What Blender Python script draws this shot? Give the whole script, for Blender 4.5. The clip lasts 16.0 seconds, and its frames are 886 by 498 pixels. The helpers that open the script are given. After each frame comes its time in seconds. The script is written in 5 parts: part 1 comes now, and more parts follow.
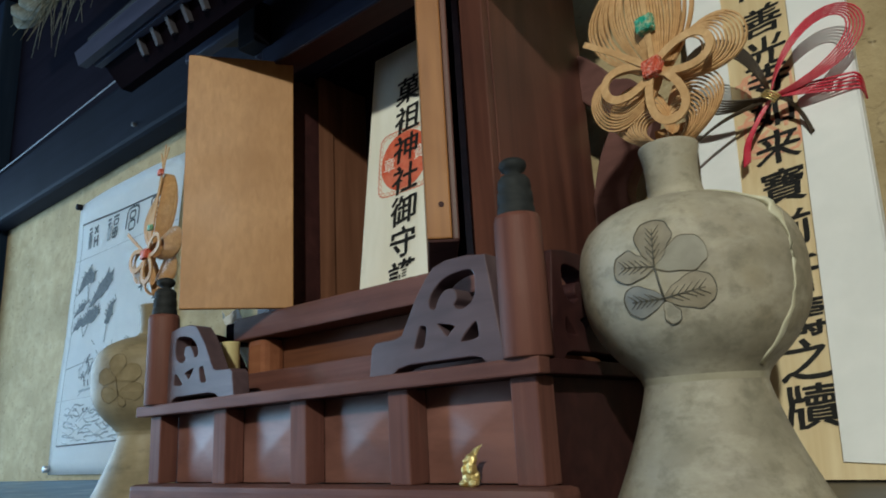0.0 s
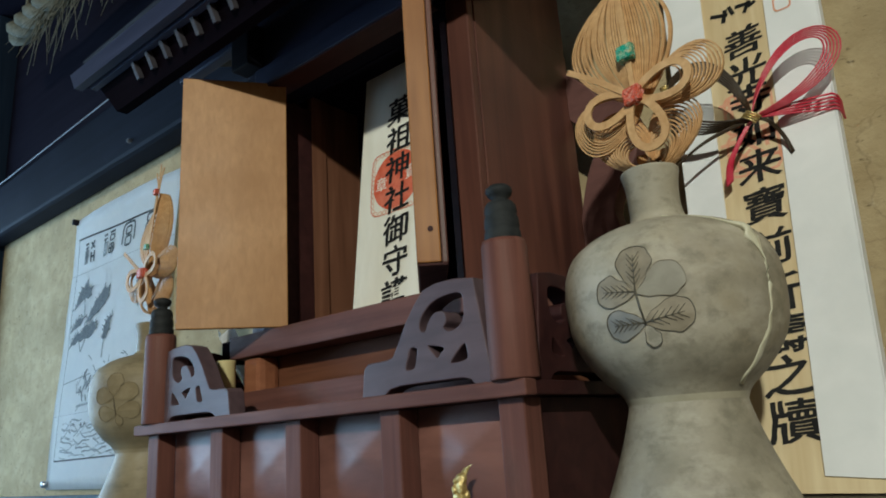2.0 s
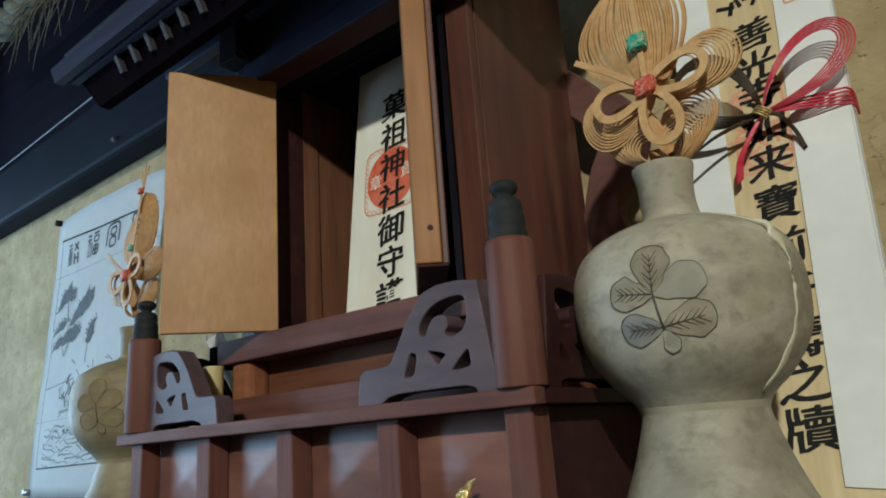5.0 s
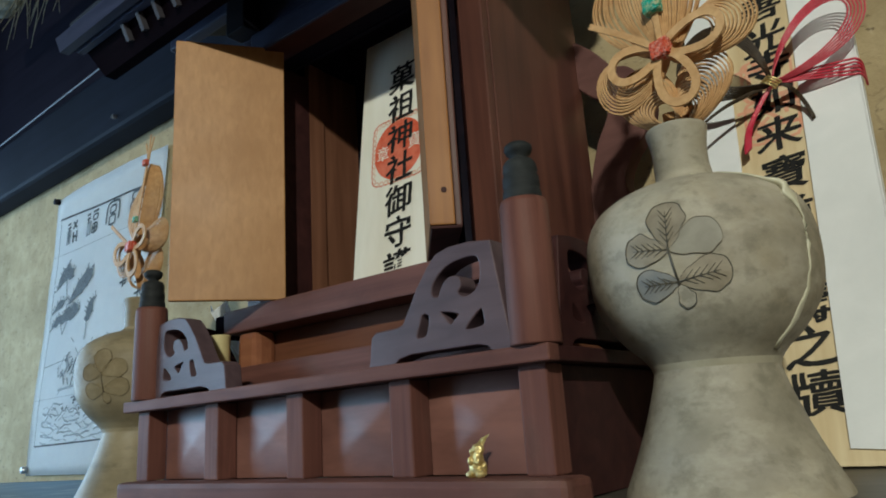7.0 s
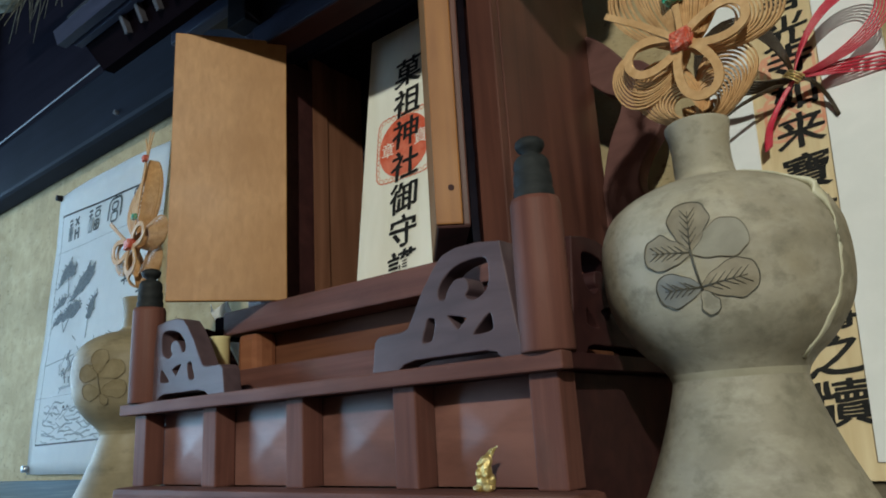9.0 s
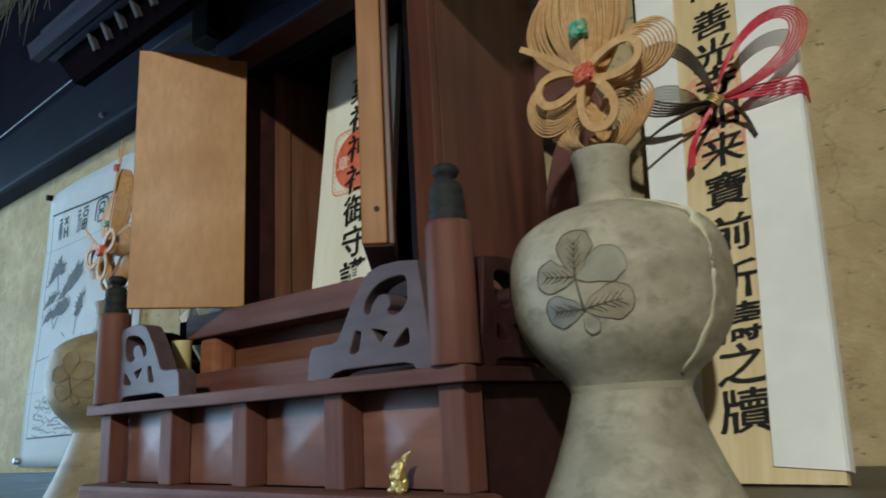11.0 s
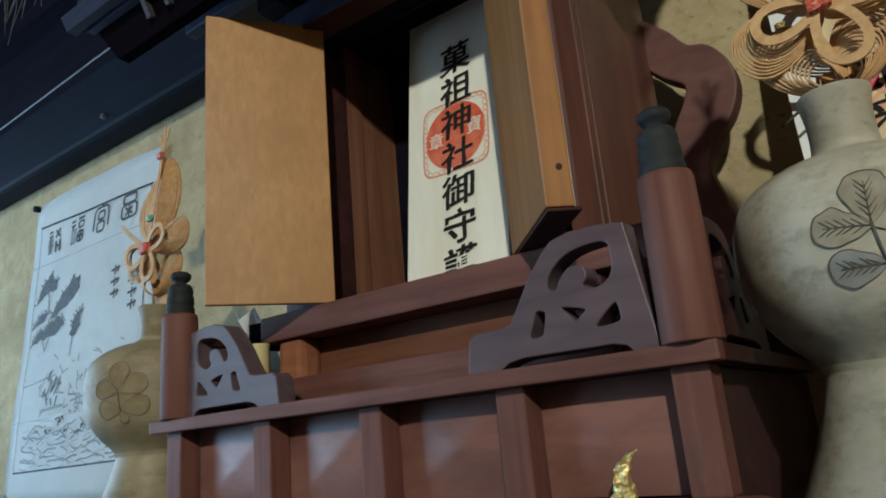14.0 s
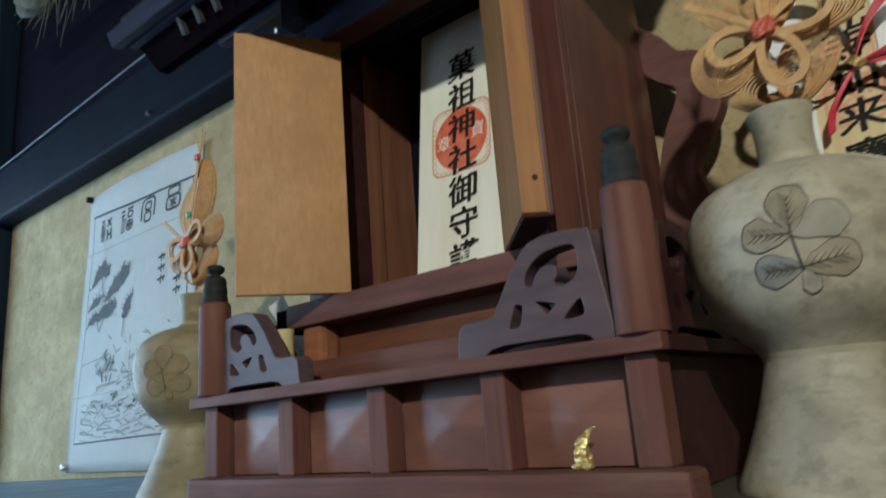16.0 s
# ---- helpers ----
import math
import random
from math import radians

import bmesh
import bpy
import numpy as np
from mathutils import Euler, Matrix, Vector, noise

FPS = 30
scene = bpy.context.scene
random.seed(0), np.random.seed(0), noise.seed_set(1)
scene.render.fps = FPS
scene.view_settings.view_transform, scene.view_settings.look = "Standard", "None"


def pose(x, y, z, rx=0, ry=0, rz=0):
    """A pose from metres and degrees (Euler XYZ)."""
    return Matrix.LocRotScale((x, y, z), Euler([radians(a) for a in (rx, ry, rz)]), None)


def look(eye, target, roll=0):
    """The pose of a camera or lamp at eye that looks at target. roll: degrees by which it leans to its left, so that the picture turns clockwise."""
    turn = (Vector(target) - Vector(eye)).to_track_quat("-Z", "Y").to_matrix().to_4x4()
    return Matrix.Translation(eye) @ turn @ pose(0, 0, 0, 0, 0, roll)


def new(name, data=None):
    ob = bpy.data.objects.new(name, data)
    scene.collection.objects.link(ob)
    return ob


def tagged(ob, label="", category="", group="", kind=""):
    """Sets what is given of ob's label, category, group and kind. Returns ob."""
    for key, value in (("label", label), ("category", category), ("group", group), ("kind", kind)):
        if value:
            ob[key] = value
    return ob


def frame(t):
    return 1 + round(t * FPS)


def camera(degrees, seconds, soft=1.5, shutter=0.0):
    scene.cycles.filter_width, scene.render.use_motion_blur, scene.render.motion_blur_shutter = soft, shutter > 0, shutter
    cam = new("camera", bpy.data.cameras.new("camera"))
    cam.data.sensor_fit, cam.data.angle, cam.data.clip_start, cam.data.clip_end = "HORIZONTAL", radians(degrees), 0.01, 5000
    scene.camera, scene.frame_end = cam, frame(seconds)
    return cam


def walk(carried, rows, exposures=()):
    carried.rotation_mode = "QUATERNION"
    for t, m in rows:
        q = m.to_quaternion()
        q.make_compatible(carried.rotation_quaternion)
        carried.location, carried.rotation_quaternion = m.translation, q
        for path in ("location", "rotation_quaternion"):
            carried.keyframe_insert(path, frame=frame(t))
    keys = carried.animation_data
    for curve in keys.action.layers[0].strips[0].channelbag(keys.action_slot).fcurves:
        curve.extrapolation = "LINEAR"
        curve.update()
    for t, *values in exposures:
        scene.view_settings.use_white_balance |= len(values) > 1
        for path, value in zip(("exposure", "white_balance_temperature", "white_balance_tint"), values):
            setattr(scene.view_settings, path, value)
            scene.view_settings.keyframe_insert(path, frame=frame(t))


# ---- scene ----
cam = camera(64.6, 16.0, soft=1.8, shutter=0.5)
PATH = [
    (0, (0.356, -0.375, 1.55), (-0.88, 1.116, 2.053), -3.2),
    (0.5, (0.351, -0.374, 1.549), (-0.9, 1.108, 2.042), -3.7),
    (1, (0.344, -0.369, 1.543), (-0.896, 1.121, 2.035), -3.2),
    (1.5, (0.357, -0.376, 1.549), (-0.883, 1.109, 2.055), -3.1),
    (2, (0.371, -0.383, 1.559), (-0.854, 1.11, 2.077), -3.9),
    (2.5, (0.364, -0.386, 1.553), (-0.859, 1.112, 2.064), -3.8),
    (3, (0.358, -0.381, 1.55), (-0.865, 1.12, 2.052), -3.6),
    (3.5, (0.349, -0.369, 1.551), (-0.877, 1.131, 2.049), -3.5),
    (4, (0.351, -0.359, 1.569), (-0.859, 1.143, 2.097), -3.8),
    (6.5, (0.336, -0.382, 1.551), (-0.856, 1.145, 2.05), -4.2),
    (7, (0.334, -0.375, 1.546), (-0.858, 1.153, 2.04), -3.8),
    (7.5, (0.328, -0.366, 1.545), (-0.859, 1.174, 2.015), -3.7),
    (8, (0.31, -0.361, 1.541), (-0.896, 1.169, 1.994), -3.3),
    (8.5, (0.315, -0.359, 1.547), (-0.889, 1.16, 2.036), -3.4),
    (11, (0.388, -0.35, 1.561), (-0.833, 1.164, 2.026), -3.2),
    (11.5, (0.456, -0.345, 1.542), (-0.84, 1.12, 1.96), -3.0),
    (12, (0.499, -0.353, 1.546), (-0.852, 1.057, 1.978), -3.1),
    (12.5, (0.443, -0.367, 1.554), (-0.87, 1.066, 2.026), -3.4),
    (13, (0.345, -0.364, 1.558), (-0.9, 1.12, 2.056), -3.8),
    (13.5, (0.26, -0.361, 1.555), (-0.901, 1.182, 2.075), -4.8),
    (14, (0.216, -0.375, 1.554), (-0.893, 1.204, 2.079), -5.1),
    (14.5, (0.218, -0.385, 1.553), (-0.943, 1.173, 2.025), -4.1),
    (15, (0.24, -0.366, 1.545), (-0.965, 1.165, 1.997), -3.7),
    (15.5, (0.244, -0.367, 1.539), (-0.979, 1.153, 1.98), -3.8),
    (16, (0.283, -0.404, 1.55), (-0.933, 1.11, 2.027), -4.5),
]
EXPOSURES = [(0.0, 0.0), (9.5, 0.0), (11.0, -0.06), (12.0, -0.12), (12.5, -0.12), (13.2, 0.0), (16.0, 0.0)]
walk(cam, [(t, look(eye, target, roll)) for t, eye, target, roll in PATH], EXPOSURES)

# ---- light ----
world = bpy.data.worlds.new("world")
scene.world = world
world.use_nodes = True
sky = world.node_tree.nodes.new("ShaderNodeTexSky")
sky.sky_type, sky.sun_disc, sky.sun_elevation, sky.sun_rotation = "NISHITA", False, radians(35), radians(110)
world.node_tree.links.new(sky.outputs["Color"], world.node_tree.nodes["Background"].inputs["Color"])
world.node_tree.nodes["Background"].inputs["Strength"].default_value = 0.06


def area(name, eye, target, sx, sy, watts, colour):
    data = bpy.data.lights.new(name, "AREA")
    data.shape, data.size, data.size_y, data.energy, data.color = "RECTANGLE", sx, sy, watts, colour
    ob = new(name, data)
    ob.matrix_world = look(eye, target)
    return ob


# daylight in the window of the left wall
area("window_light", (-2.37, -0.78, 1.82), (-0.6, -0.25, 1.64), 2.2, 1.1, 50.0, (0.42, 0.70, 1.0))
# the ceiling lamp of the room
lamp_data = bpy.data.lights.new("lamp_light", "POINT")
lamp_data.energy, lamp_data.color, lamp_data.shadow_soft_size = 232.0, (0.965, 1.0, 0.88), 0.045
lamp_light = new("lamp_light", lamp_data)
lamp_light.location = (1.42, -2.20, 2.70)

# ---- materials ----


def material(name, c1, c2, rough=0.5, grain=(40, 40, 40), blotch=6.0, c3=None, bump=0.15, metal=0.0, spec=0.5, c3_amount=0.5, detail=6.0, bump_dist=0.001):
    """Two scales of variation: a grain stretched by the three scales, and blotches of the third colour."""
    m = bpy.data.materials.new(name)
    m.use_nodes = True
    nt, ln = m.node_tree.nodes, m.node_tree.links
    bsdf = nt["Principled BSDF"]
    co = nt.new("ShaderNodeTexCoord")
    mp = nt.new("ShaderNodeMapping")
    mp.inputs["Scale"].default_value = grain
    ln.new(co.outputs["Object"], mp.inputs["Vector"])
    n1 = nt.new("ShaderNodeTexNoise")
    n1.inputs["Scale"].default_value, n1.inputs["Detail"].default_value, n1.inputs["Distortion"].default_value = 1.0, detail, 0.6
    ln.new(mp.outputs["Vector"], n1.inputs["Vector"])
    ramp = nt.new("ShaderNodeValToRGB")
    ramp.color_ramp.elements[0].position, ramp.color_ramp.elements[1].position = 0.3, 0.7
    ramp.color_ramp.elements[0].color, ramp.color_ramp.elements[1].color = (*c1, 1), (*c2, 1)
    ln.new(n1.outputs["Fac"], ramp.inputs["Fac"])
    n2 = nt.new("ShaderNodeTexNoise")
    n2.inputs["Scale"].default_value, n2.inputs["Detail"].default_value = blotch, 5.0
    ln.new(co.outputs["Object"], n2.inputs["Vector"])
    r2 = nt.new("ShaderNodeMapRange")
    r2.inputs["From Min"].default_value, r2.inputs["From Max"].default_value = 0.42, 0.72
    r2.inputs["To Max"].default_value = c3_amount
    ln.new(n2.outputs["Fac"], r2.inputs["Value"])
    mix = nt.new("ShaderNodeMix")
    mix.data_type = "RGBA"
    ln.new(r2.outputs["Result"], mix.inputs["Factor"])
    ln.new(ramp.outputs["Color"], mix.inputs["A"])
    mix.inputs["B"].default_value = (*(c3 or [v * 0.7 for v in c1]), 1)
    ln.new(mix.outputs["Result"], bsdf.inputs["Base Color"])
    rr = nt.new("ShaderNodeMapRange")
    rr.inputs["To Min"].default_value, rr.inputs["To Max"].default_value = max(0.02, rough - 0.1), min(1, rough + 0.12)
    ln.new(n2.outputs["Fac"], rr.inputs["Value"])
    ln.new(rr.outputs["Result"], bsdf.inputs["Roughness"])
    bp = nt.new("ShaderNodeBump")
    bp.inputs["Strength"].default_value, bp.inputs["Distance"].default_value = bump, bump_dist
    ln.new(n1.outputs["Fac"], bp.inputs["Height"])
    ln.new(bp.outputs["Normal"], bsdf.inputs["Normal"])
    bsdf.inputs["Metallic"].default_value = metal
    bsdf.inputs["Specular IOR Level"].default_value = spec
    return m


RED_X = material("red_stained_wood_lengthwise", (0.118, 0.044, 0.034), (0.188, 0.077, 0.058), 0.6, (7, 110, 150), 9, (0.085, 0.033, 0.027), 0.25, spec=0.27, detail=9.0)
RED_Z = material("red_stained_wood_upright", (0.120, 0.044, 0.034), (0.190, 0.078, 0.058), 0.6, (150, 150, 7), 9, (0.09, 0.035, 0.028), 0.25, spec=0.24, detail=9.0)
PANEL = material("red_stained_panel", (0.168, 0.072, 0.057), (0.295, 0.136, 0.108), 0.34, (8, 60, 30), 14, (0.13, 0.055, 0.043), 0.05, spec=0.5)
DARK_WOOD = material("dark_stained_wood", (0.006, 0.0065, 0.011), (0.014, 0.0135, 0.020), 0.6, (8, 90, 90), 9, (0.010, 0.009, 0.014), 0.12, spec=0.12)
PLUM = material("plum_stained_wood", (0.077, 0.049, 0.057), (0.128, 0.083, 0.092), 0.48, (14, 70, 70), 12, (0.084, 0.053, 0.060), 0.1, spec=0.38)
SIDE = material("brown_plank", (0.070, 0.026, 0.020), (0.172, 0.067, 0.047), 0.42, (60, 34, 3), 7, (0.052, 0.021, 0.018), 0.15, spec=0.3)
SCROLL_WOOD = material("dark_carved_wood", (0.120, 0.054, 0.048), (0.180, 0.086, 0.074), 0.55, (20, 60, 60), 14, (0.09, 0.040, 0.036), 0.12, spec=0.2)
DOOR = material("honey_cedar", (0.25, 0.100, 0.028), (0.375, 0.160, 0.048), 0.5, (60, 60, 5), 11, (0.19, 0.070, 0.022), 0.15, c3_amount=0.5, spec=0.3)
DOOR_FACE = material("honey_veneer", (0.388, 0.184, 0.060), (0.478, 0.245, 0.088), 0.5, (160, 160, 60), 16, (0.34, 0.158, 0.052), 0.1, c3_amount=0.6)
# cedar darkened: the shade within the doorway is part of the colour
CEDAR = material("cedar_inside_shaded", (0.145, 0.060, 0.034), (0.240, 0.106, 0.062), 0.6, (70, 70, 5), 8, (0.14, 0.055, 0.026), 0.12, spec=0.2)
# warm brown brightened as lit, for the left corner block
CEDAR_LIT = material("cedar_lengthwise_lit", (0.25, 0.090, 0.045), (0.37, 0.148, 0.074), 0.5, (6, 80, 80), 8, (0.21, 0.072, 0.036), 0.12, spec=0.3)
RISER = material("brown_board_lengthwise", (0.12, 0.044, 0.024), (0.20, 0.080, 0.043), 0.55, (6, 80, 80), 8, (0.10, 0.036, 0.020), 0.15, spec=0.10)
PALE = material("pale_cypress_wood", (0.66, 0.50, 0.28), (0.78, 0.64, 0.40), 0.5, (110, 60, 4), 8, (0.58, 0.42, 0.22), 0.08, c3_amount=0.35)
PAPER = material("white_paper", (0.80, 0.82, 0.82), (0.88, 0.89, 0.89), 0.75, (25, 25, 25), 5, (0.70, 0.70, 0.67), 0.05, spec=0.2, c3_amount=0.4)
SHEET_PAPER = material("bright_print_paper", (0.89, 0.92, 0.93), (0.94, 0.965, 0.97), 0.75, (25, 25, 25), 5, (0.84, 0.87, 0.88), 0.05, spec=0.2, c3_amount=0.4)
CREAM = material("cream_paper", (0.80, 0.77, 0.66), (0.88, 0.85, 0.75), 0.75, (60, 60, 12), 5, (0.72, 0.68, 0.56), 0.05, spec=0.2, c3_amount=0.4)
INK = material("black_ink", (0.010, 0.010, 0.010), (0.022, 0.021, 0.02), 0.7, (90, 90, 90), 20, bump=0.0, spec=0.25)
GREY_INK = material("grey_print", (0.20, 0.22, 0.22), (0.42, 0.44, 0.44), 0.8, (160, 160, 160), 30, bump=0.0, spec=0.2)
PINE_INK = material("dark_grey_print", (0.035, 0.04, 0.042), (0.20, 0.215, 0.22), 0.8, (260, 260, 260), 60, (0.10, 0.11, 0.11), bump=0.0, spec=0.2)
PRINT_INK = material("soft_black_print", (0.055, 0.062, 0.066), (0.13, 0.145, 0.15), 0.8, (160, 160, 160), 40, bump=0.0, spec=0.2)
FAINT_INK = material("faint_print", (0.5, 0.52, 0.52), (0.66, 0.68, 0.68), 0.8, (120, 120, 120), 30, bump=0.0, spec=0.2)
SEAL = material("vermilion_seal", (0.62, 0.075, 0.03), (0.74, 0.16, 0.085), 0.75, (140, 140, 140), 25, (0.78, 0.34, 0.24), bump=0.0, spec=0.2, c3_amount=0.6)
SEAL_PALE = material("pale_seal", (0.74, 0.30, 0.18), (0.78, 0.42, 0.28), 0.75, (140, 140, 140), 25, (0.75, 0.52, 0.36), bump=0.0, spec=0.2)
# soot-dark wood; its blue is window light put into the colour
BLACKENED = material("soot_beam_window_blue", (0.0028, 0.005, 0.0115), (0.0062, 0.0100, 0.0205), 0.65, (3, 60, 60), 4, (0.0036, 0.0052, 0.0095), 0.3, spec=0.10)
# the post's copy, lighter and bluer for the window light falling on it
POST_WOOD = material("soot_post_window_blue", (0.008, 0.017, 0.036), (0.016, 0.030, 0.053), 0.65, (60, 60, 3), 4, (0.007, 0.013, 0.026), 0.3, spec=0.10)
# near-black board colour; inside the shrine it stands for shade
BOARD_SHADE = material("dark_board_and_shade", (0.0046, 0.0042, 0.0090), (0.0088, 0.0080, 0.0150), 0.85, (3, 40, 40), 4, (0.010, 0.009, 0.016), 0.2, spec=0.05)
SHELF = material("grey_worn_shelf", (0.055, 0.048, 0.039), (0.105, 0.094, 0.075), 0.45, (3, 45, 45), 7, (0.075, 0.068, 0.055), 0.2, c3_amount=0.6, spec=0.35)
# shelf wood with the blue sheen of the window put into its colour
SHELF_BLUE = material("shelf_board_window_blue", (0.066, 0.150, 0.225), (0.130, 0.240, 0.325), 0.45, (3, 45, 45), 7, (0.08, 0.165, 0.235), 0.2, c3_amount=0.6, spec=0.4)
# for walls out of view, kept dark so little light bounces back
UNSEEN_WALL = material("unseen_dark_wall", (0.03, 0.022, 0.016), (0.06, 0.045, 0.034), 0.6, (40, 40, 3), 5, bump=0.2)
FLOORWOOD = material("floor_board", (0.04, 0.026, 0.018), (0.08, 0.052, 0.034), 0.4, (3, 40, 40), 5, bump=0.15)
STONEWARE = material("grey_stoneware", (0.385, 0.345, 0.262), (0.50, 0.450, 0.350), 0.58, (9, 9, 30), 22, (0.28, 0.248, 0.188), 0.2, c3_amount=0.7, spec=0.38)
PALE_SLIP = material("pale_slip", (0.36, 0.325, 0.235), (0.50, 0.455, 0.345), 0.5, (60, 60, 60), 30, (0.32, 0.285, 0.205), 0.2, c3_amount=0.8)
OCHRE_WARE = material("ochre_stoneware", (0.265, 0.215, 0.128), (0.365, 0.300, 0.190), 0.50, (9, 9, 30), 22, (0.17, 0.135, 0.078), 0.3, c3_amount=0.85, spec=0.28)
GLAZE = material("cream_glaze", (0.58, 0.55, 0.40), (0.68, 0.65, 0.49), 0.35, (120, 120, 120), 30, (0.45, 0.42, 0.3), 0.2)
LEAF_LINE = material("iron_brown_line", (0.075, 0.066, 0.048), (0.13, 0.115, 0.080), 0.6, (200, 200, 200), 50, bump=0.0)
LEAF_FILL = material("brown_leaf_wash", (0.235, 0.195, 0.136), (0.345, 0.295, 0.212), 0.58, (90, 90, 90), 40, (0.175, 0.148, 0.105), 0.05, c3_amount=0.8)
LEAF_FAINT = material("faint_leaf_wash", (0.235, 0.215, 0.165), (0.325, 0.298, 0.23), 0.58, (90, 90, 90), 40, (0.215, 0.20, 0.165), 0.05)
LEAF_BLUE = material("blue_grey_leaf_wash", (0.205, 0.205, 0.195), (0.325, 0.300, 0.245), 0.58, (60, 60, 60), 40, bump=0.05)
PATINA = material("green_black_patina", (0.012, 0.014, 0.015), (0.024, 0.027, 0.029), 0.7, (70, 70, 160), 40, (0.042, 0.046, 0.046), 0.3, metal=0.2, spec=0.3)
STRAW = material("split_straw", (0.50, 0.285, 0.125), (0.66, 0.41, 0.205), 0.42, (160, 160, 160), 30, (0.42, 0.215, 0.085), 0.1, spec=0.2)
OLD_STRAW = material("dry_rice_straw", (0.12, 0.115, 0.085), (0.21, 0.20, 0.155), 0.85, (90, 90, 90), 20, bump=0.1, spec=0.08)
RED_CORD = material("red_paper_cord", (0.52, 0.010, 0.035), (0.66, 0.025, 0.07), 0.35, (300, 300, 300), 60, (0.62, 0.14, 0.16), 0.3)
BROWN_CORD = material("brown_paper_cord", (0.020, 0.011, 0.005), (0.055, 0.032, 0.012), 0.42, (300, 300, 300), 60, bump=0.3, spec=0.3)
GOLD = material("gold_foil", (0.62, 0.42, 0.12), (0.82, 0.64, 0.26), 0.30, (420, 420, 420), 300, (0.90, 0.78, 0.45), 0.8, metal=0.65, c3_amount=0.7)
RED_FOIL = material("red_orange_foil", (0.82, 0.07, 0.03), (0.90, 0.15, 0.07), 0.25, (700, 700, 700), 420, (0.97, 0.52, 0.40), 1.0, spec=0.9, c3_amount=0.75, bump_dist=0.004)
GREEN_FOIL = material("green_foil", (0.015, 0.42, 0.27), (0.04, 0.58, 0.40), 0.25, (700, 700, 700), 230, (0.85, 0.80, 0.45), 1.0, spec=0.9, c3_amount=1.0, bump_dist=0.004)
YELLOW = material("yellowed_paper", (0.58, 0.48, 0.22), (0.70, 0.60, 0.32), 0.5, (40, 40, 40), 20, bump=0.1)
METAL = material("bright_metal", (0.5, 0.5, 0.52), (0.62, 0.62, 0.64), 0.35, (90, 90, 90), 30, bump=0.1, metal=1.0)
WIRE = material("dull_grey_wire", (0.16, 0.18, 0.21), (0.24, 0.26, 0.30), 0.5, (90, 90, 90), 30, bump=0.1)
# rafters darkened by colour, as if the lamp did not reach the eave
RAFTER = material("rafter_wood_with_shade", (0.036, 0.034, 0.042), (0.064, 0.058, 0.064), 0.6, (70, 8, 70), 12, (0.04, 0.035, 0.04), 0.12, spec=0.2)
PLASTER_WHITE = material("lime_plaster", (0.26, 0.25, 0.22), (0.33, 0.32, 0.28), 0.85, (20, 20, 20), 3, bump=0.2)


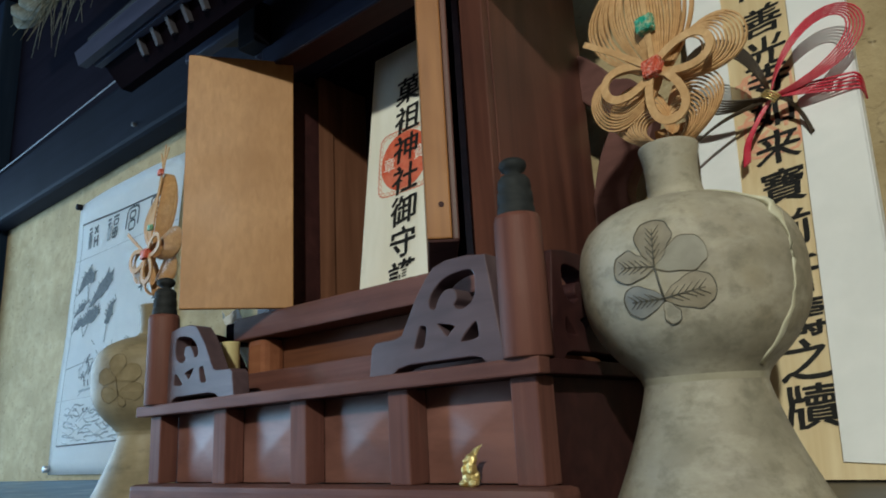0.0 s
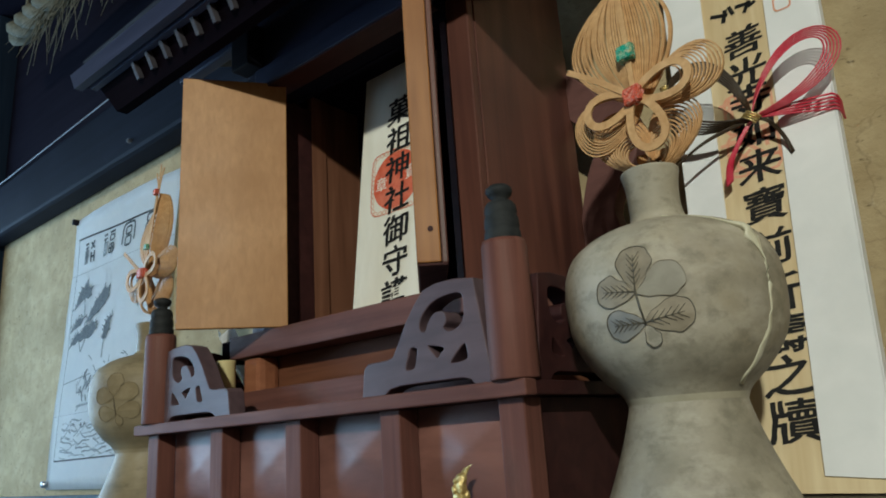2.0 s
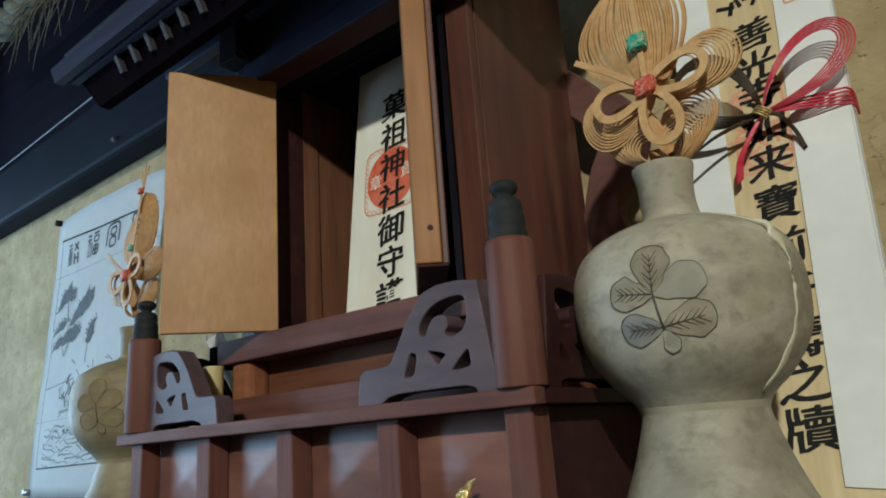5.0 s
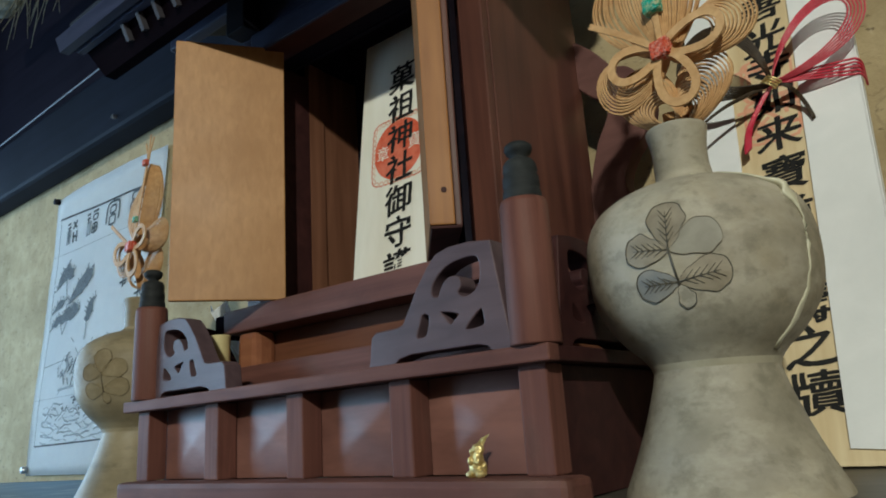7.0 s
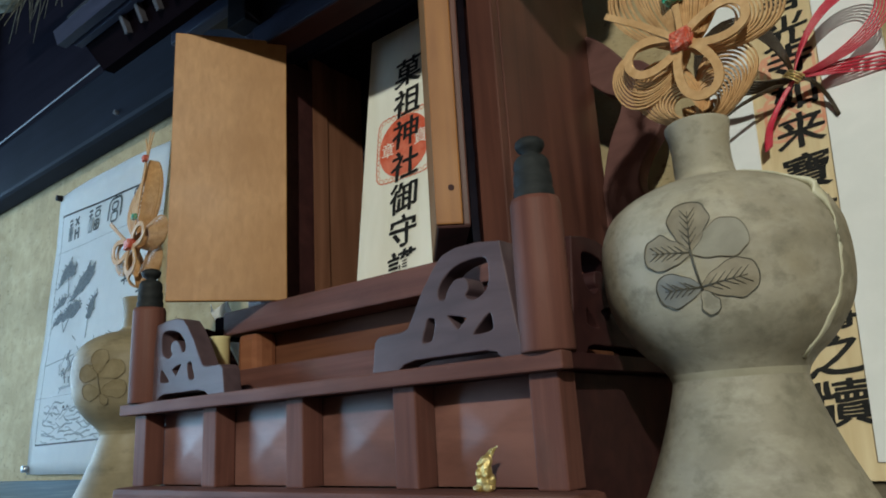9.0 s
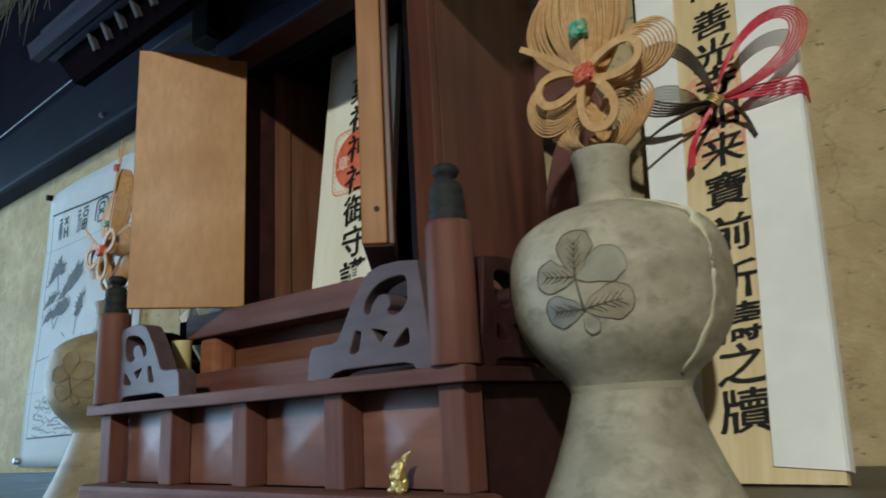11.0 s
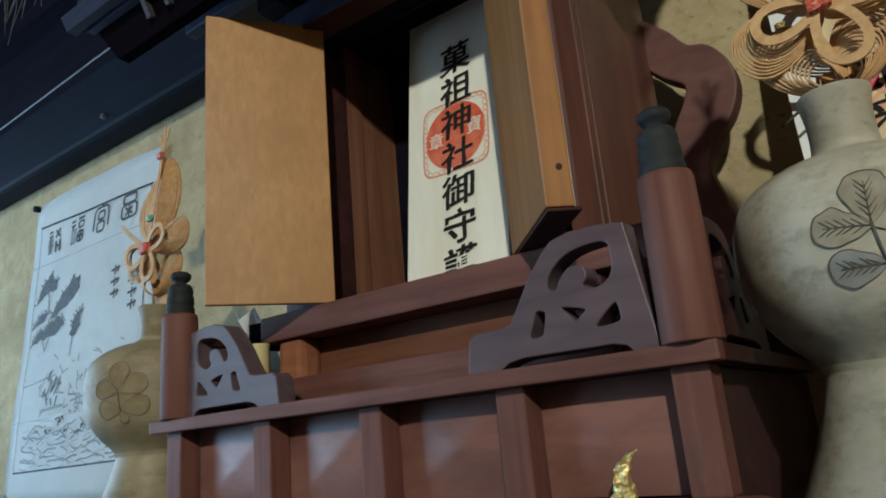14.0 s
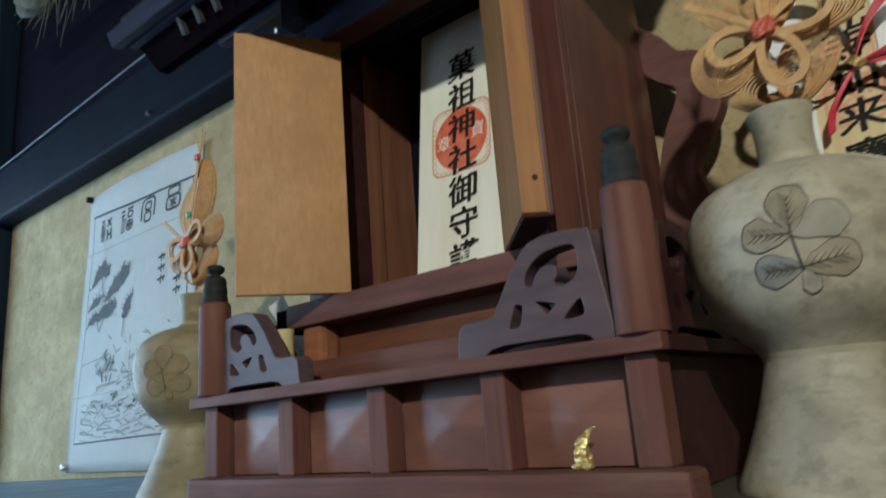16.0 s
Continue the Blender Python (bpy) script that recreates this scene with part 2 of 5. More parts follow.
def clay():
    """Ochre clay plaster with straw flecks, blotches and fine cracks."""
    m = material("ochre_clay_plaster", (0.39, 0.295, 0.162), (0.50, 0.395, 0.232), 0.9, (26, 26, 26), 5.5, (0.30, 0.235, 0.135), 0.55, spec=0.2, c3_amount=0.7, bump_dist=0.004)
    nt, ln = m.node_tree.nodes, m.node_tree.links
    bsdf = nt["Principled BSDF"]
    co = nt.new("ShaderNodeTexCoord")
    mp = nt.new("ShaderNodeMapping")
    mp.inputs["Scale"].default_value = (40, 40, 62)
    ln.new(co.outputs["Object"], mp.inputs["Vector"])
    warp = nt.new("ShaderNodeTexNoise")
    warp.inputs["Scale"].default_value, warp.inputs["Detail"].default_value = 2.0, 4.0
    ln.new(mp.outputs["Vector"], warp.inputs["Vector"])
    add = nt.new("ShaderNodeVectorMath")
    add.operation = "MULTIPLY_ADD"
    ln.new(warp.outputs["Color"], add.inputs[0])
    add.inputs[1].default_value = (1.4, 1.4, 1.4)
    ln.new(mp.outputs["Vector"], add.inputs[2])
    vor = nt.new("ShaderNodeTexVoronoi")
    vor.inputs["Scale"].default_value = 1.0
    ln.new(add.outputs["Vector"], vor.inputs["Vector"])
    fleck = nt.new("ShaderNodeMapRange")
    fleck.inputs["From Min"].default_value, fleck.inputs["From Max"].default_value = 0.12, 0.22
    fleck.inputs["To Min"].default_value, fleck.inputs["To Max"].default_value = 0.75, 0.0
    ln.new(vor.outputs["Distance"], fleck.inputs["Value"])
    thin = nt.new("ShaderNodeTexNoise")
    thin.inputs["Scale"].default_value = 9.0
    ln.new(co.outputs["Object"], thin.inputs["Vector"])
    gate = nt.new("ShaderNodeMapRange")
    gate.inputs["From Min"].default_value, gate.inputs["From Max"].default_value = 0.5, 0.62
    ln.new(thin.outputs["Fac"], gate.inputs["Value"])
    mul = nt.new("ShaderNodeMath")
    mul.operation = "MULTIPLY"
    ln.new(fleck.outputs["Result"], mul.inputs[0])
    ln.new(gate.outputs["Result"], mul.inputs[1])
    crack = nt.new("ShaderNodeTexVoronoi")
    crack.feature = "DISTANCE_TO_EDGE"
    crack.inputs["Scale"].default_value = 7.0
    bend = nt.new("ShaderNodeVectorMath")
    bend.operation = "MULTIPLY_ADD"
    rough_noise = nt.new("ShaderNodeTexNoise")
    rough_noise.inputs["Scale"].default_value, rough_noise.inputs["Detail"].default_value = 11.0, 7.0
    ln.new(co.outputs["Object"], rough_noise.inputs["Vector"])
    ln.new(rough_noise.outputs["Color"], bend.inputs[0])
    bend.inputs[1].default_value = (0.16, 0.16, 0.16)
    ln.new(co.outputs["Object"], bend.inputs[2])
    ln.new(bend.outputs["Vector"], crack.inputs["Vector"])
    cr = nt.new("ShaderNodeMapRange")
    cr.inputs["From Min"].default_value, cr.inputs["From Max"].default_value = 0.0, 0.012
    cr.inputs["To Min"].default_value, cr.inputs["To Max"].default_value = 0.40, 0.0
    ln.new(crack.outputs["Distance"], cr.inputs["Value"])
    part_noise = nt.new("ShaderNodeMapRange")
    part_noise.inputs["From Min"].default_value, part_noise.inputs["From Max"].default_value = 0.52, 0.66
    broad = nt.new("ShaderNodeTexNoise")
    broad.inputs["Scale"].default_value = 4.0
    ln.new(co.outputs["Object"], broad.inputs["Vector"])
    ln.new(broad.outputs["Fac"], part_noise.inputs["Value"])
    crm = nt.new("ShaderNodeMath")
    crm.operation = "MULTIPLY"
    ln.new(cr.outputs["Result"], crm.inputs[0])
    ln.new(part_noise.outputs["Result"], crm.inputs[1])
    both = nt.new("ShaderNodeMath")
    both.operation = "MAXIMUM"
    ln.new(mul.outputs["Value"], both.inputs[0])
    ln.new(crm.outputs["Value"], both.inputs[1])
    old = bsdf.inputs["Base Color"].links[0].from_socket
    mix = nt.new("ShaderNodeMix")
    mix.data_type = "RGBA"
    ln.new(both.outputs["Value"], mix.inputs["Factor"])
    ln.new(old, mix.inputs["A"])
    mix.inputs["B"].default_value = (0.16, 0.12, 0.07, 1)
    ln.new(mix.outputs["Result"], bsdf.inputs["Base Color"])
    return m


OCHRE_LINE = material("faded_brown_line", (0.130, 0.100, 0.060), (0.20, 0.155, 0.092), 0.7, (200, 200, 200), 50, bump=0.0, spec=0.2)
OCHRE_WASH = material("faded_leaf_wash", (0.225, 0.180, 0.105), (0.31, 0.252, 0.155), 0.75, (60, 60, 60), 40, (0.16, 0.115, 0.06), 0.05, spec=0.12, c3_amount=0.8)
CLAY = clay()
DUST = material("ochre_dust", (0.20, 0.165, 0.100), (0.30, 0.245, 0.155), 0.95, (60, 60, 60), 20, bump=0.4, spec=0.1)


def weather(m, colour, scale, lo, hi, amount, stretch=(1, 1, 1), detail=6.0, shift=0.0):
    """Lays stains of one colour over a material, where a noise lies between lo and hi."""
    nt, ln = m.node_tree.nodes, m.node_tree.links
    bsdf = nt["Principled BSDF"]
    co, mp, n, r, mix = (nt.new(k) for k in ("ShaderNodeTexCoord", "ShaderNodeMapping", "ShaderNodeTexNoise", "ShaderNodeMapRange", "ShaderNodeMix"))
    mp.inputs["Scale"].default_value, mp.inputs["Location"].default_value = stretch, (shift, shift, shift)
    n.inputs["Scale"].default_value, n.inputs["Detail"].default_value, n.inputs["Roughness"].default_value = scale, detail, 0.62
    r.inputs["From Min"].default_value, r.inputs["From Max"].default_value, r.inputs["To Max"].default_value = lo, hi, amount
    mix.data_type = "RGBA"
    ln.new(co.outputs["Object"], mp.inputs["Vector"])
    ln.new(mp.outputs["Vector"], n.inputs["Vector"])
    ln.new(n.outputs["Fac"], r.inputs["Value"])
    ln.new(r.outputs["Result"], mix.inputs["Factor"])
    ln.new(bsdf.inputs["Base Color"].links[0].from_socket, mix.inputs["A"])
    mix.inputs["B"].default_value = (*colour, 1)
    ln.new(mix.outputs["Result"], bsdf.inputs["Base Color"])
    return m


def relief(m, scale, strength, dist, stretch=(1, 1, 1), detail=5.0):
    """A second, coarser or finer relief on top of a material's own."""
    nt, ln = m.node_tree.nodes, m.node_tree.links
    bsdf = nt["Principled BSDF"]
    co, mp, n, bp = (nt.new(k) for k in ("ShaderNodeTexCoord", "ShaderNodeMapping", "ShaderNodeTexNoise", "ShaderNodeBump"))
    mp.inputs["Scale"].default_value = stretch
    n.inputs["Scale"].default_value, n.inputs["Detail"].default_value, n.inputs["Roughness"].default_value = scale, detail, 0.65
    bp.inputs["Strength"].default_value, bp.inputs["Distance"].default_value = strength, dist
    ln.new(co.outputs["Object"], mp.inputs["Vector"])
    ln.new(mp.outputs["Vector"], n.inputs["Vector"])
    ln.new(n.outputs["Fac"], bp.inputs["Height"])
    ln.new(bsdf.inputs["Normal"].links[0].from_socket, bp.inputs["Normal"])
    ln.new(bp.outputs["Normal"], bsdf.inputs["Normal"])
    return m


# trowel marks, pits and old stains on the clay
relief(CLAY, 70, 0.6, 0.003)
relief(CLAY, 14, 0.35, 0.012, (1, 1, 1.3))
weather(CLAY, (0.53, 0.43, 0.27), 18, 0.52, 0.72, 0.55, (1, 1, 1.3))
weather(CLAY, (0.24, 0.175, 0.09), 50, 0.60, 0.74, 0.6, (1, 1, 1.4), shift=3.0)
weather(CLAY, (0.13, 0.095, 0.055), 110, 0.62, 0.71, 0.85, (0.6, 1, 1.5), shift=7.0)
weather(CLAY, (0.60, 0.51, 0.35), 90, 0.63, 0.74, 0.6, (0.8, 1, 1.2), shift=17.0)
# brushed slip, iron specks and dirt on the stoneware
for ware, dirt in ((STONEWARE, (0.22, 0.21, 0.155)), (OCHRE_WARE, (0.10, 0.075, 0.04))):
    weather(ware, dirt, 3.0, 0.48, 0.80, 0.35, (5, 5, 36), shift=1.0)
    weather(ware, dirt, 34, 0.55, 0.78, 0.7, (1, 1, 1.6), shift=4.0)
    weather(ware, (0.10, 0.09, 0.06), 240, 0.67, 0.76, 0.6, shift=9.0)
    relief(ware, 2.0, 0.10, 0.002, (6, 6, 90))
weather(STONEWARE, (0.285, 0.262, 0.230), 15, 0.50, 0.68, 0.5, shift=12.0)
weather(STONEWARE, (0.52, 0.47, 0.385), 13, 0.52, 0.68, 0.7, (1, 1, 1.4), shift=44.0)
weather(STONEWARE, (0.31, 0.25, 0.155), 11, 0.48, 0.68, 0.75, shift=21.0)
weather(STONEWARE, (0.15, 0.135, 0.10), 30, 0.57, 0.76, 0.8, (1, 1, 1.5), shift=31.0)
relief(STONEWARE, 45, 0.25, 0.0025)
weather(STONEWARE, (0.175, 0.155, 0.115), 9, 0.49, 0.68, 0.6, (1, 1, 1.3), shift=57.0)
weather(STONEWARE, (0.18, 0.165, 0.12), 70, 0.50, 0.66, 0.6, (1, 1, 1.2), shift=63.0)
weather(OCHRE_WARE, (0.42, 0.40, 0.34), 12, 0.54, 0.74, 0.5, shift=12.0)
weather(STONEWARE, (0.56, 0.51, 0.41), 22, 0.55, 0.74, 0.6, (1, 1, 2.0), shift=15.0)
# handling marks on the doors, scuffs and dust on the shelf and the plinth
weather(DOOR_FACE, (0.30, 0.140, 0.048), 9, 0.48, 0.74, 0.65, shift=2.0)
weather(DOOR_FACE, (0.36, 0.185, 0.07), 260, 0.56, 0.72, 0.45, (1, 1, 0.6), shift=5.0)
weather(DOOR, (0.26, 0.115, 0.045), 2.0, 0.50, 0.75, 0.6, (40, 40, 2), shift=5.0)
weather(SHELF, (0.14, 0.12, 0.085), 12, 0.56, 0.80, 0.45, shift=3.0)
weather(SHELF, (0.03, 0.033, 0.036), 40, 0.55, 0.72, 0.6, (0.5, 1, 1), shift=6.0)
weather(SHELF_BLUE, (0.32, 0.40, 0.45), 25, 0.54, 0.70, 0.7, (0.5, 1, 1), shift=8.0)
weather(SHELF_BLUE, (0.09, 0.08, 0.058), 14, 0.54, 0.76, 0.7, (0.5, 1, 1), shift=3.0)
weather(RED_X, (0.165, 0.115, 0.090), 30, 0.56, 0.78, 0.35, (0.4, 1, 1), shift=3.0)
weather(RED_X, (0.055, 0.022, 0.018), 18, 0.55, 0.75, 0.6, (0.5, 1, 1), shift=13.0)
weather(RED_Z, (0.165, 0.115, 0.090), 30, 0.58, 0.80, 0.3, (1, 1, 0.4), shift=3.0)
weather(RED_Z, (0.055, 0.022, 0.018), 18, 0.55, 0.75, 0.6, (1, 1, 0.5), shift=13.0)
weather(PANEL, (0.065, 0.022, 0.016), 5, 0.46, 0.72, 0.6, (1.5, 1, 6), shift=3.0)
weather(PAPER, (0.62, 0.63, 0.62), 9, 0.52, 0.8, 0.35, (1, 1, 0.6), shift=3.0)
relief(PAPER, 16, 0.25, 0.003)
# dark roof board with the blue of the window light in its colour
EAVE = material("roof_board_window_blue", (0.023, 0.028, 0.056), (0.044, 0.051, 0.092), 0.45, (8, 70, 70), 12, (0.027, 0.030, 0.052), 0.12, spec=0.2)
# red board taken down to near black, shade included in the colour
SHADE_RED = material("shade_dark_red_board", (0.0030, 0.0020, 0.0034), (0.0068, 0.0040, 0.0066), 0.9, (8, 60, 60), 9, (0.004, 0.0026, 0.004), 0.12, spec=0.01)
# dark red stain, also painted shade where the vase keeps the lamp off
STAIN_SHADE = material("dark_red_stain_and_shade", (0.030, 0.010, 0.010), (0.058, 0.020, 0.018), 0.6, (8, 60, 60), 9, (0.03, 0.010, 0.010), 0.12, spec=0.2)

# ---- mesh tools ----
ORIGIN = {}


def thing(name, at, label, category, group="", kind=""):
    ob = new(name)
    ob.empty_display_size = 0.02
    ob.location = at
    ORIGIN[ob] = Vector(at)
    return tagged(ob, label, category, group, kind)


def part(name, bm, mat, parent, label="", smooth=False):
    """Links a bmesh, given in world metres, as one mesh under a thing or a part."""
    base = ORIGIN[parent]
    bmesh.ops.translate(bm, vec=-base, verts=bm.verts)
    me = bpy.data.meshes.new(name)
    bm.normal_update()
    bm.to_mesh(me)
    bm.free()
    me.materials.append(mat)
    for p in me.polygons:
        p.use_smooth = smooth
    ob = new(name, me)
    ob.parent = parent
    ORIGIN[ob] = base
    return tagged(ob, label)


def single(name, bm, mat, label, category, at=(0, 0, 0), kind="", group="", smooth=False):
    """One mesh that is a thing or a piece of the setting by itself."""
    bmesh.ops.translate(bm, vec=-Vector(at), verts=bm.verts)
    me = bpy.data.meshes.new(name)
    bm.normal_update()
    bm.to_mesh(me)
    bm.free()
    me.materials.append(mat)
    for p in me.polygons:
        p.use_smooth = smooth
    ob = new(name, me)
    ob.location = at
    ORIGIN[ob] = Vector(at)
    return tagged(ob, label, category, group, kind)


def box(x0, x1, y0, y1, z0, z1, bevel=0.0015, bm=None):
    tmp = bmesh.new()
    bmesh.ops.create_cube(tmp, size=1)
    for v in tmp.verts:
        v.co = Vector(((x0 + x1) / 2 + v.co.x * (x1 - x0), (y0 + y1) / 2 + v.co.y * (y1 - y0), (z0 + z1) / 2 + v.co.z * (z1 - z0)))
    if bevel:
        bmesh.ops.bevel(tmp, geom=tmp.edges[:], offset=bevel, segments=2, affect="EDGES", profile=0.6)
    return tmp if bm is None else join(bm, tmp)


def join(bm, other):
    me = bpy.data.meshes.new("joining")
    other.to_mesh(me)
    other.free()
    bm.from_mesh(me)
    bpy.data.meshes.remove(me)
    return bm


def turn(bm, m):
    bmesh.ops.transform(bm, matrix=m, verts=bm.verts)
    return bm


def lathe(profile, n=48, at=(0, 0, 0), wobble=0.0):
    bm = bmesh.new()
    rings = []
    for r, z in profile:
        ring = []
        for k in range(n):
            a = 2 * math.pi * k / n
            rr = r * (1 + wobble * (noise.noise(Vector((math.cos(a) * 1.3, math.sin(a) * 1.3, z * 14))) if wobble else 0))
            ring.append(bm.verts.new((at[0] + rr * math.cos(a), at[1] + rr * math.sin(a), at[2] + z)))
        rings.append(ring)
    for a, b in zip(rings, rings[1:]):
        for k in range(n):
            bm.faces.new((a[k], a[(k + 1) % n], b[(k + 1) % n], b[k]))
    bm.faces.new(rings[0][::-1])
    bm.faces.new(rings[-1])
    return bm


def smooth_profile(points, steps=6):
    """Catmull-Rom through a few points."""
    p = [Vector(q) for q in points]
    p = [p[0]] + p + [p[-1]]
    out = []
    for i in range(1, len(p) - 2):
        for s in range(steps):
            t = s / steps
            a, b, c, d = p[i - 1:i + 3]
            out.append(0.5 * ((2 * b) + (c - a) * t + (2 * a - 5 * b + 4 * c - d) * t * t + (3 * b - a - 3 * c + d) * t ** 3))
    return out + [p[-2]]


def sweep(points, ra, rb=None, up=(0, 1, 0), n=6, bm=None, taper=None, closed=False, phase=0.0):
    """A rod with an oval section along points; rb lies along up."""
    bm = bm or bmesh.new()
    rb = rb or ra
    pts = [Vector(p) for p in points]
    up = Vector(up)
    rings = []
    for i, p in enumerate(pts):
        if closed:
            tan = (pts[(i + 1) % len(pts)] - pts[i - 1]).normalized()
        else:
            tan = (pts[min(i + 1, len(pts) - 1)] - pts[max(i - 1, 0)]).normalized()
        side = up.cross(tan)
        if side.length < 1e-4:
            side = Vector((1, 0, 0)).cross(tan)
        side.normalize()
        top = tan.cross(side)
        k = taper(i / (len(pts) - 1)) if taper else 1.0
        rings.append([bm.verts.new(p + side * ra * k * math.cos(phase + 2 * math.pi * j / n) + top * rb * k * math.sin(phase + 2 * math.pi * j / n)) for j in range(n)])
    pairs = list(zip(rings, rings[1:])) + ([(rings[-1], rings[0])] if closed else [])
    for a, b in pairs:
        for j in range(n):
            bm.faces.new((a[j], a[(j + 1) % n], b[(j + 1) % n], b[j]))
    if not closed:
        bm.faces.new(rings[0][::-1])
        bm.faces.new(rings[-1])
    return bm


def from_curve(data):
    """The bmesh of a curve or a text."""
    ob = bpy.data.objects.new("drawing", data)
    scene.collection.objects.link(ob)
    me = bpy.data.meshes.new_from_object(ob.evaluated_get(bpy.context.evaluated_depsgraph_get()))
    bm = bmesh.new()
    bm.from_mesh(me)
    bpy.data.objects.remove(ob)
    bpy.data.meshes.remove(me)
    return bm


def plate(outlines, thick, bevel=0.0, steps=5):
    """A sawn plate in x and z, its front towards -y: the first outline is its edge, the others are holes. A 'r' in front rounds an outline."""
    data = bpy.data.curves.new("sawn", "CURVE")
    data.dimensions, data.fill_mode, data.extrude, data.bevel_depth, data.bevel_resolution = "2D", "BOTH", thick / 2 - bevel, bevel, 1
    for rounded, pts in outlines:
        if rounded:
            p = [Vector((*q, 0)) for q in pts]
            p = p[-2:] + p + p[:2]
            ring = []
            for i in range(2, len(p) - 2):
                for s in range(steps):
                    t = s / steps
                    a, b, c, d = p[i - 1:i + 3]
                    ring.append(0.5 * ((2 * b) + (c - a) * t + (2 * a - 5 * b + 4 * c - d) * t * t + (3 * b - a - 3 * c + d) * t ** 3))
        else:
            ring = [Vector((*q, 0)) for q in pts]
        sp = data.splines.new("POLY")
        sp.points.add(len(ring) - 1)
        for k, q in enumerate(ring):
            sp.points[k].co = (q.x, q.y, 0, 1)
        sp.use_cyclic_u = True
    bm = from_curve(data)
    return turn(bm, Matrix.Rotation(radians(90), 4, "X"))


def glyph(text, size, bold=0.0):
    """Flat writing in x and z, centred, its face towards -y."""
    data = bpy.data.curves.new("writing", "FONT")
    data.body, data.size, data.align_x, data.align_y, data.offset = text, size, "CENTER", "CENTER", bold
    data.fill_mode = "FRONT"
    bm = from_curve(data)
    return turn(bm, Matrix.Rotation(radians(90), 4, "X"))


def brushed(text, size, seed):
    """A character as a brush leaves it: strokes that rise to the right, heavy downstrokes, an uneven edge."""
    bm = glyph(text, size, 0.00035)
    join(bm, turn(glyph(text, size, 0.00035), Matrix.Translation((size * 0.030, -0.00008, size * 0.006))))
    bmesh.ops.triangulate(bm, faces=bm.faces[:])
    bmesh.ops.subdivide_edges(bm, edges=[e for e in bm.edges if e.calc_length() > size * 0.10], cuts=2)
    for v in bm.verts:
        q = Vector((v.co.x / size * 3.2, v.co.z / size * 3.2, seed * 1.7))
        fine = q * 3.1
        v.co.x += size * (0.028 * noise.noise(q) + 0.012 * noise.noise(fine)) + 0.03 * v.co.z
        v.co.z += size * (0.028 * noise.noise(q + Vector((9, 3, 1))) + 0.012 * noise.noise(fine + Vector((4, 8, 2)))) + 0.13 * v.co.x - 0.35 * v.co.x * abs(v.co.x) / size * 0.3
    return bm


def flat(pts, bm=None):
    """A flat shape in x and z, its face towards -y."""
    bm = bm or bmesh.new()
    bm.faces.new([bm.verts.new((x, 0, z)) for x, z in pts])
    return bm


# ---- the room ----
WALL = 0.335


def subdivided_wall(x0, x1, y, z0, z1, n, bump):
    bm = bmesh.new()
    bmesh.ops.create_grid(bm, x_segments=n, y_segments=n // 2, size=0.5)
    for v in bm.verts:
        x, z = x0 + (v.co.x + 0.5) * (x1 - x0), z0 + (v.co.y + 0.5) * (z1 - z0)
        v.co = Vector((x, y + bump * noise.noise(Vector((x * 5, z * 5, 0.3))) - 0.2 * bump, z))
    bmesh.ops.reverse_faces(bm, faces=[f for f in bm.faces if f.normal.y > 0])
    return bm


wall_bm = subdivided_wall(-1.95, 2.25, WALL, 0.0, 2.30, 90, 0.004)
box(-1.95, 2.25, WALL + 0.006, WALL + 0.12, 0.0, 2.30, 0, wall_bm)
single("wall_back", wall_bm, CLAY, "ochre clay plaster wall with straw flecks and cracks", "wall", kind="structure", smooth=True)
single("wall_upper", box(-2.4, 2.25, 0.315, WALL + 0.12, 2.302, 2.95, 0), BOARD_SHADE, "soot-dark boarded wall above the beam", "wall", kind="structure")
single("floor", box(-2.5, 2.35, -3.6, WALL, -0.1, 0.0, 0), FLOORWOOD, "unseen floor boards of the room, dark to cut bounced light", "floor", kind="structure")
single("ceiling", box(-2.5, 2.35, -3.6, WALL + 0.1, 2.95, 3.05, 0), BOARD_SHADE, "soot-dark wooden board ceiling", "ceiling", kind="structure")
# two walls out of view, added dark to lower the fill light
single("wall_right", box(2.25, 2.35, -3.6, WALL + 0.1, 0.0, 2.95, 0), UNSEEN_WALL, "unseen side wall, dark to cut bounced light", "wall", kind="structure")
single("wall_front", box(-2.5, 2.35, -3.7, -3.6, 0.0, 2.95, 0), UNSEEN_WALL, "unseen wall across the room, dark to cut bounced light", "wall", kind="structure")
left = box(-2.5, -2.4, -3.6, -2.15, 0.0, 2.95, 0)
box(-2.5, -2.4, 0.42, WALL + 0.1, 0.0, 2.95, 0, left)
box(-2.5, -2.4, -2.15, 0.42, 0.0, 1.1, 0, left)
box(-2.5, -2.4, -2.15, 0.42, 2.4, 2.95, 0, left)
single("wall_left", left, PLASTER_WHITE, "pale plastered side wall with a window opening", "wall", kind="structure")
window = thing("window_1", (-2.45, -0.45, 1.1), "wooden window with pale daylight behind it", "window", kind="structure")
frame_bm = box(-2.47, -2.43, -2.15, -2.11, 1.1, 2.4)
box(-2.47, -2.43, 0.38, 0.42, 1.1, 2.4, 0.0015, frame_bm)
box(-2.47, -2.43, -2.11, 0.38, 1.1, 1.14, 0.0015, frame_bm)
box(-2.47, -2.43, -2.11, 0.38, 2.36, 2.4, 0.0015, frame_bm)
box(-2.465, -2.435, -0.97, -0.93, 1.14, 2.36, 0.0015, frame_bm)
part("window_frame", frame_bm, BLACKENED, window)

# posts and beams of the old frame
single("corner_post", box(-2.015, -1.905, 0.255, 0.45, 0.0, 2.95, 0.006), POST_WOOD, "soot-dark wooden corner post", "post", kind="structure")
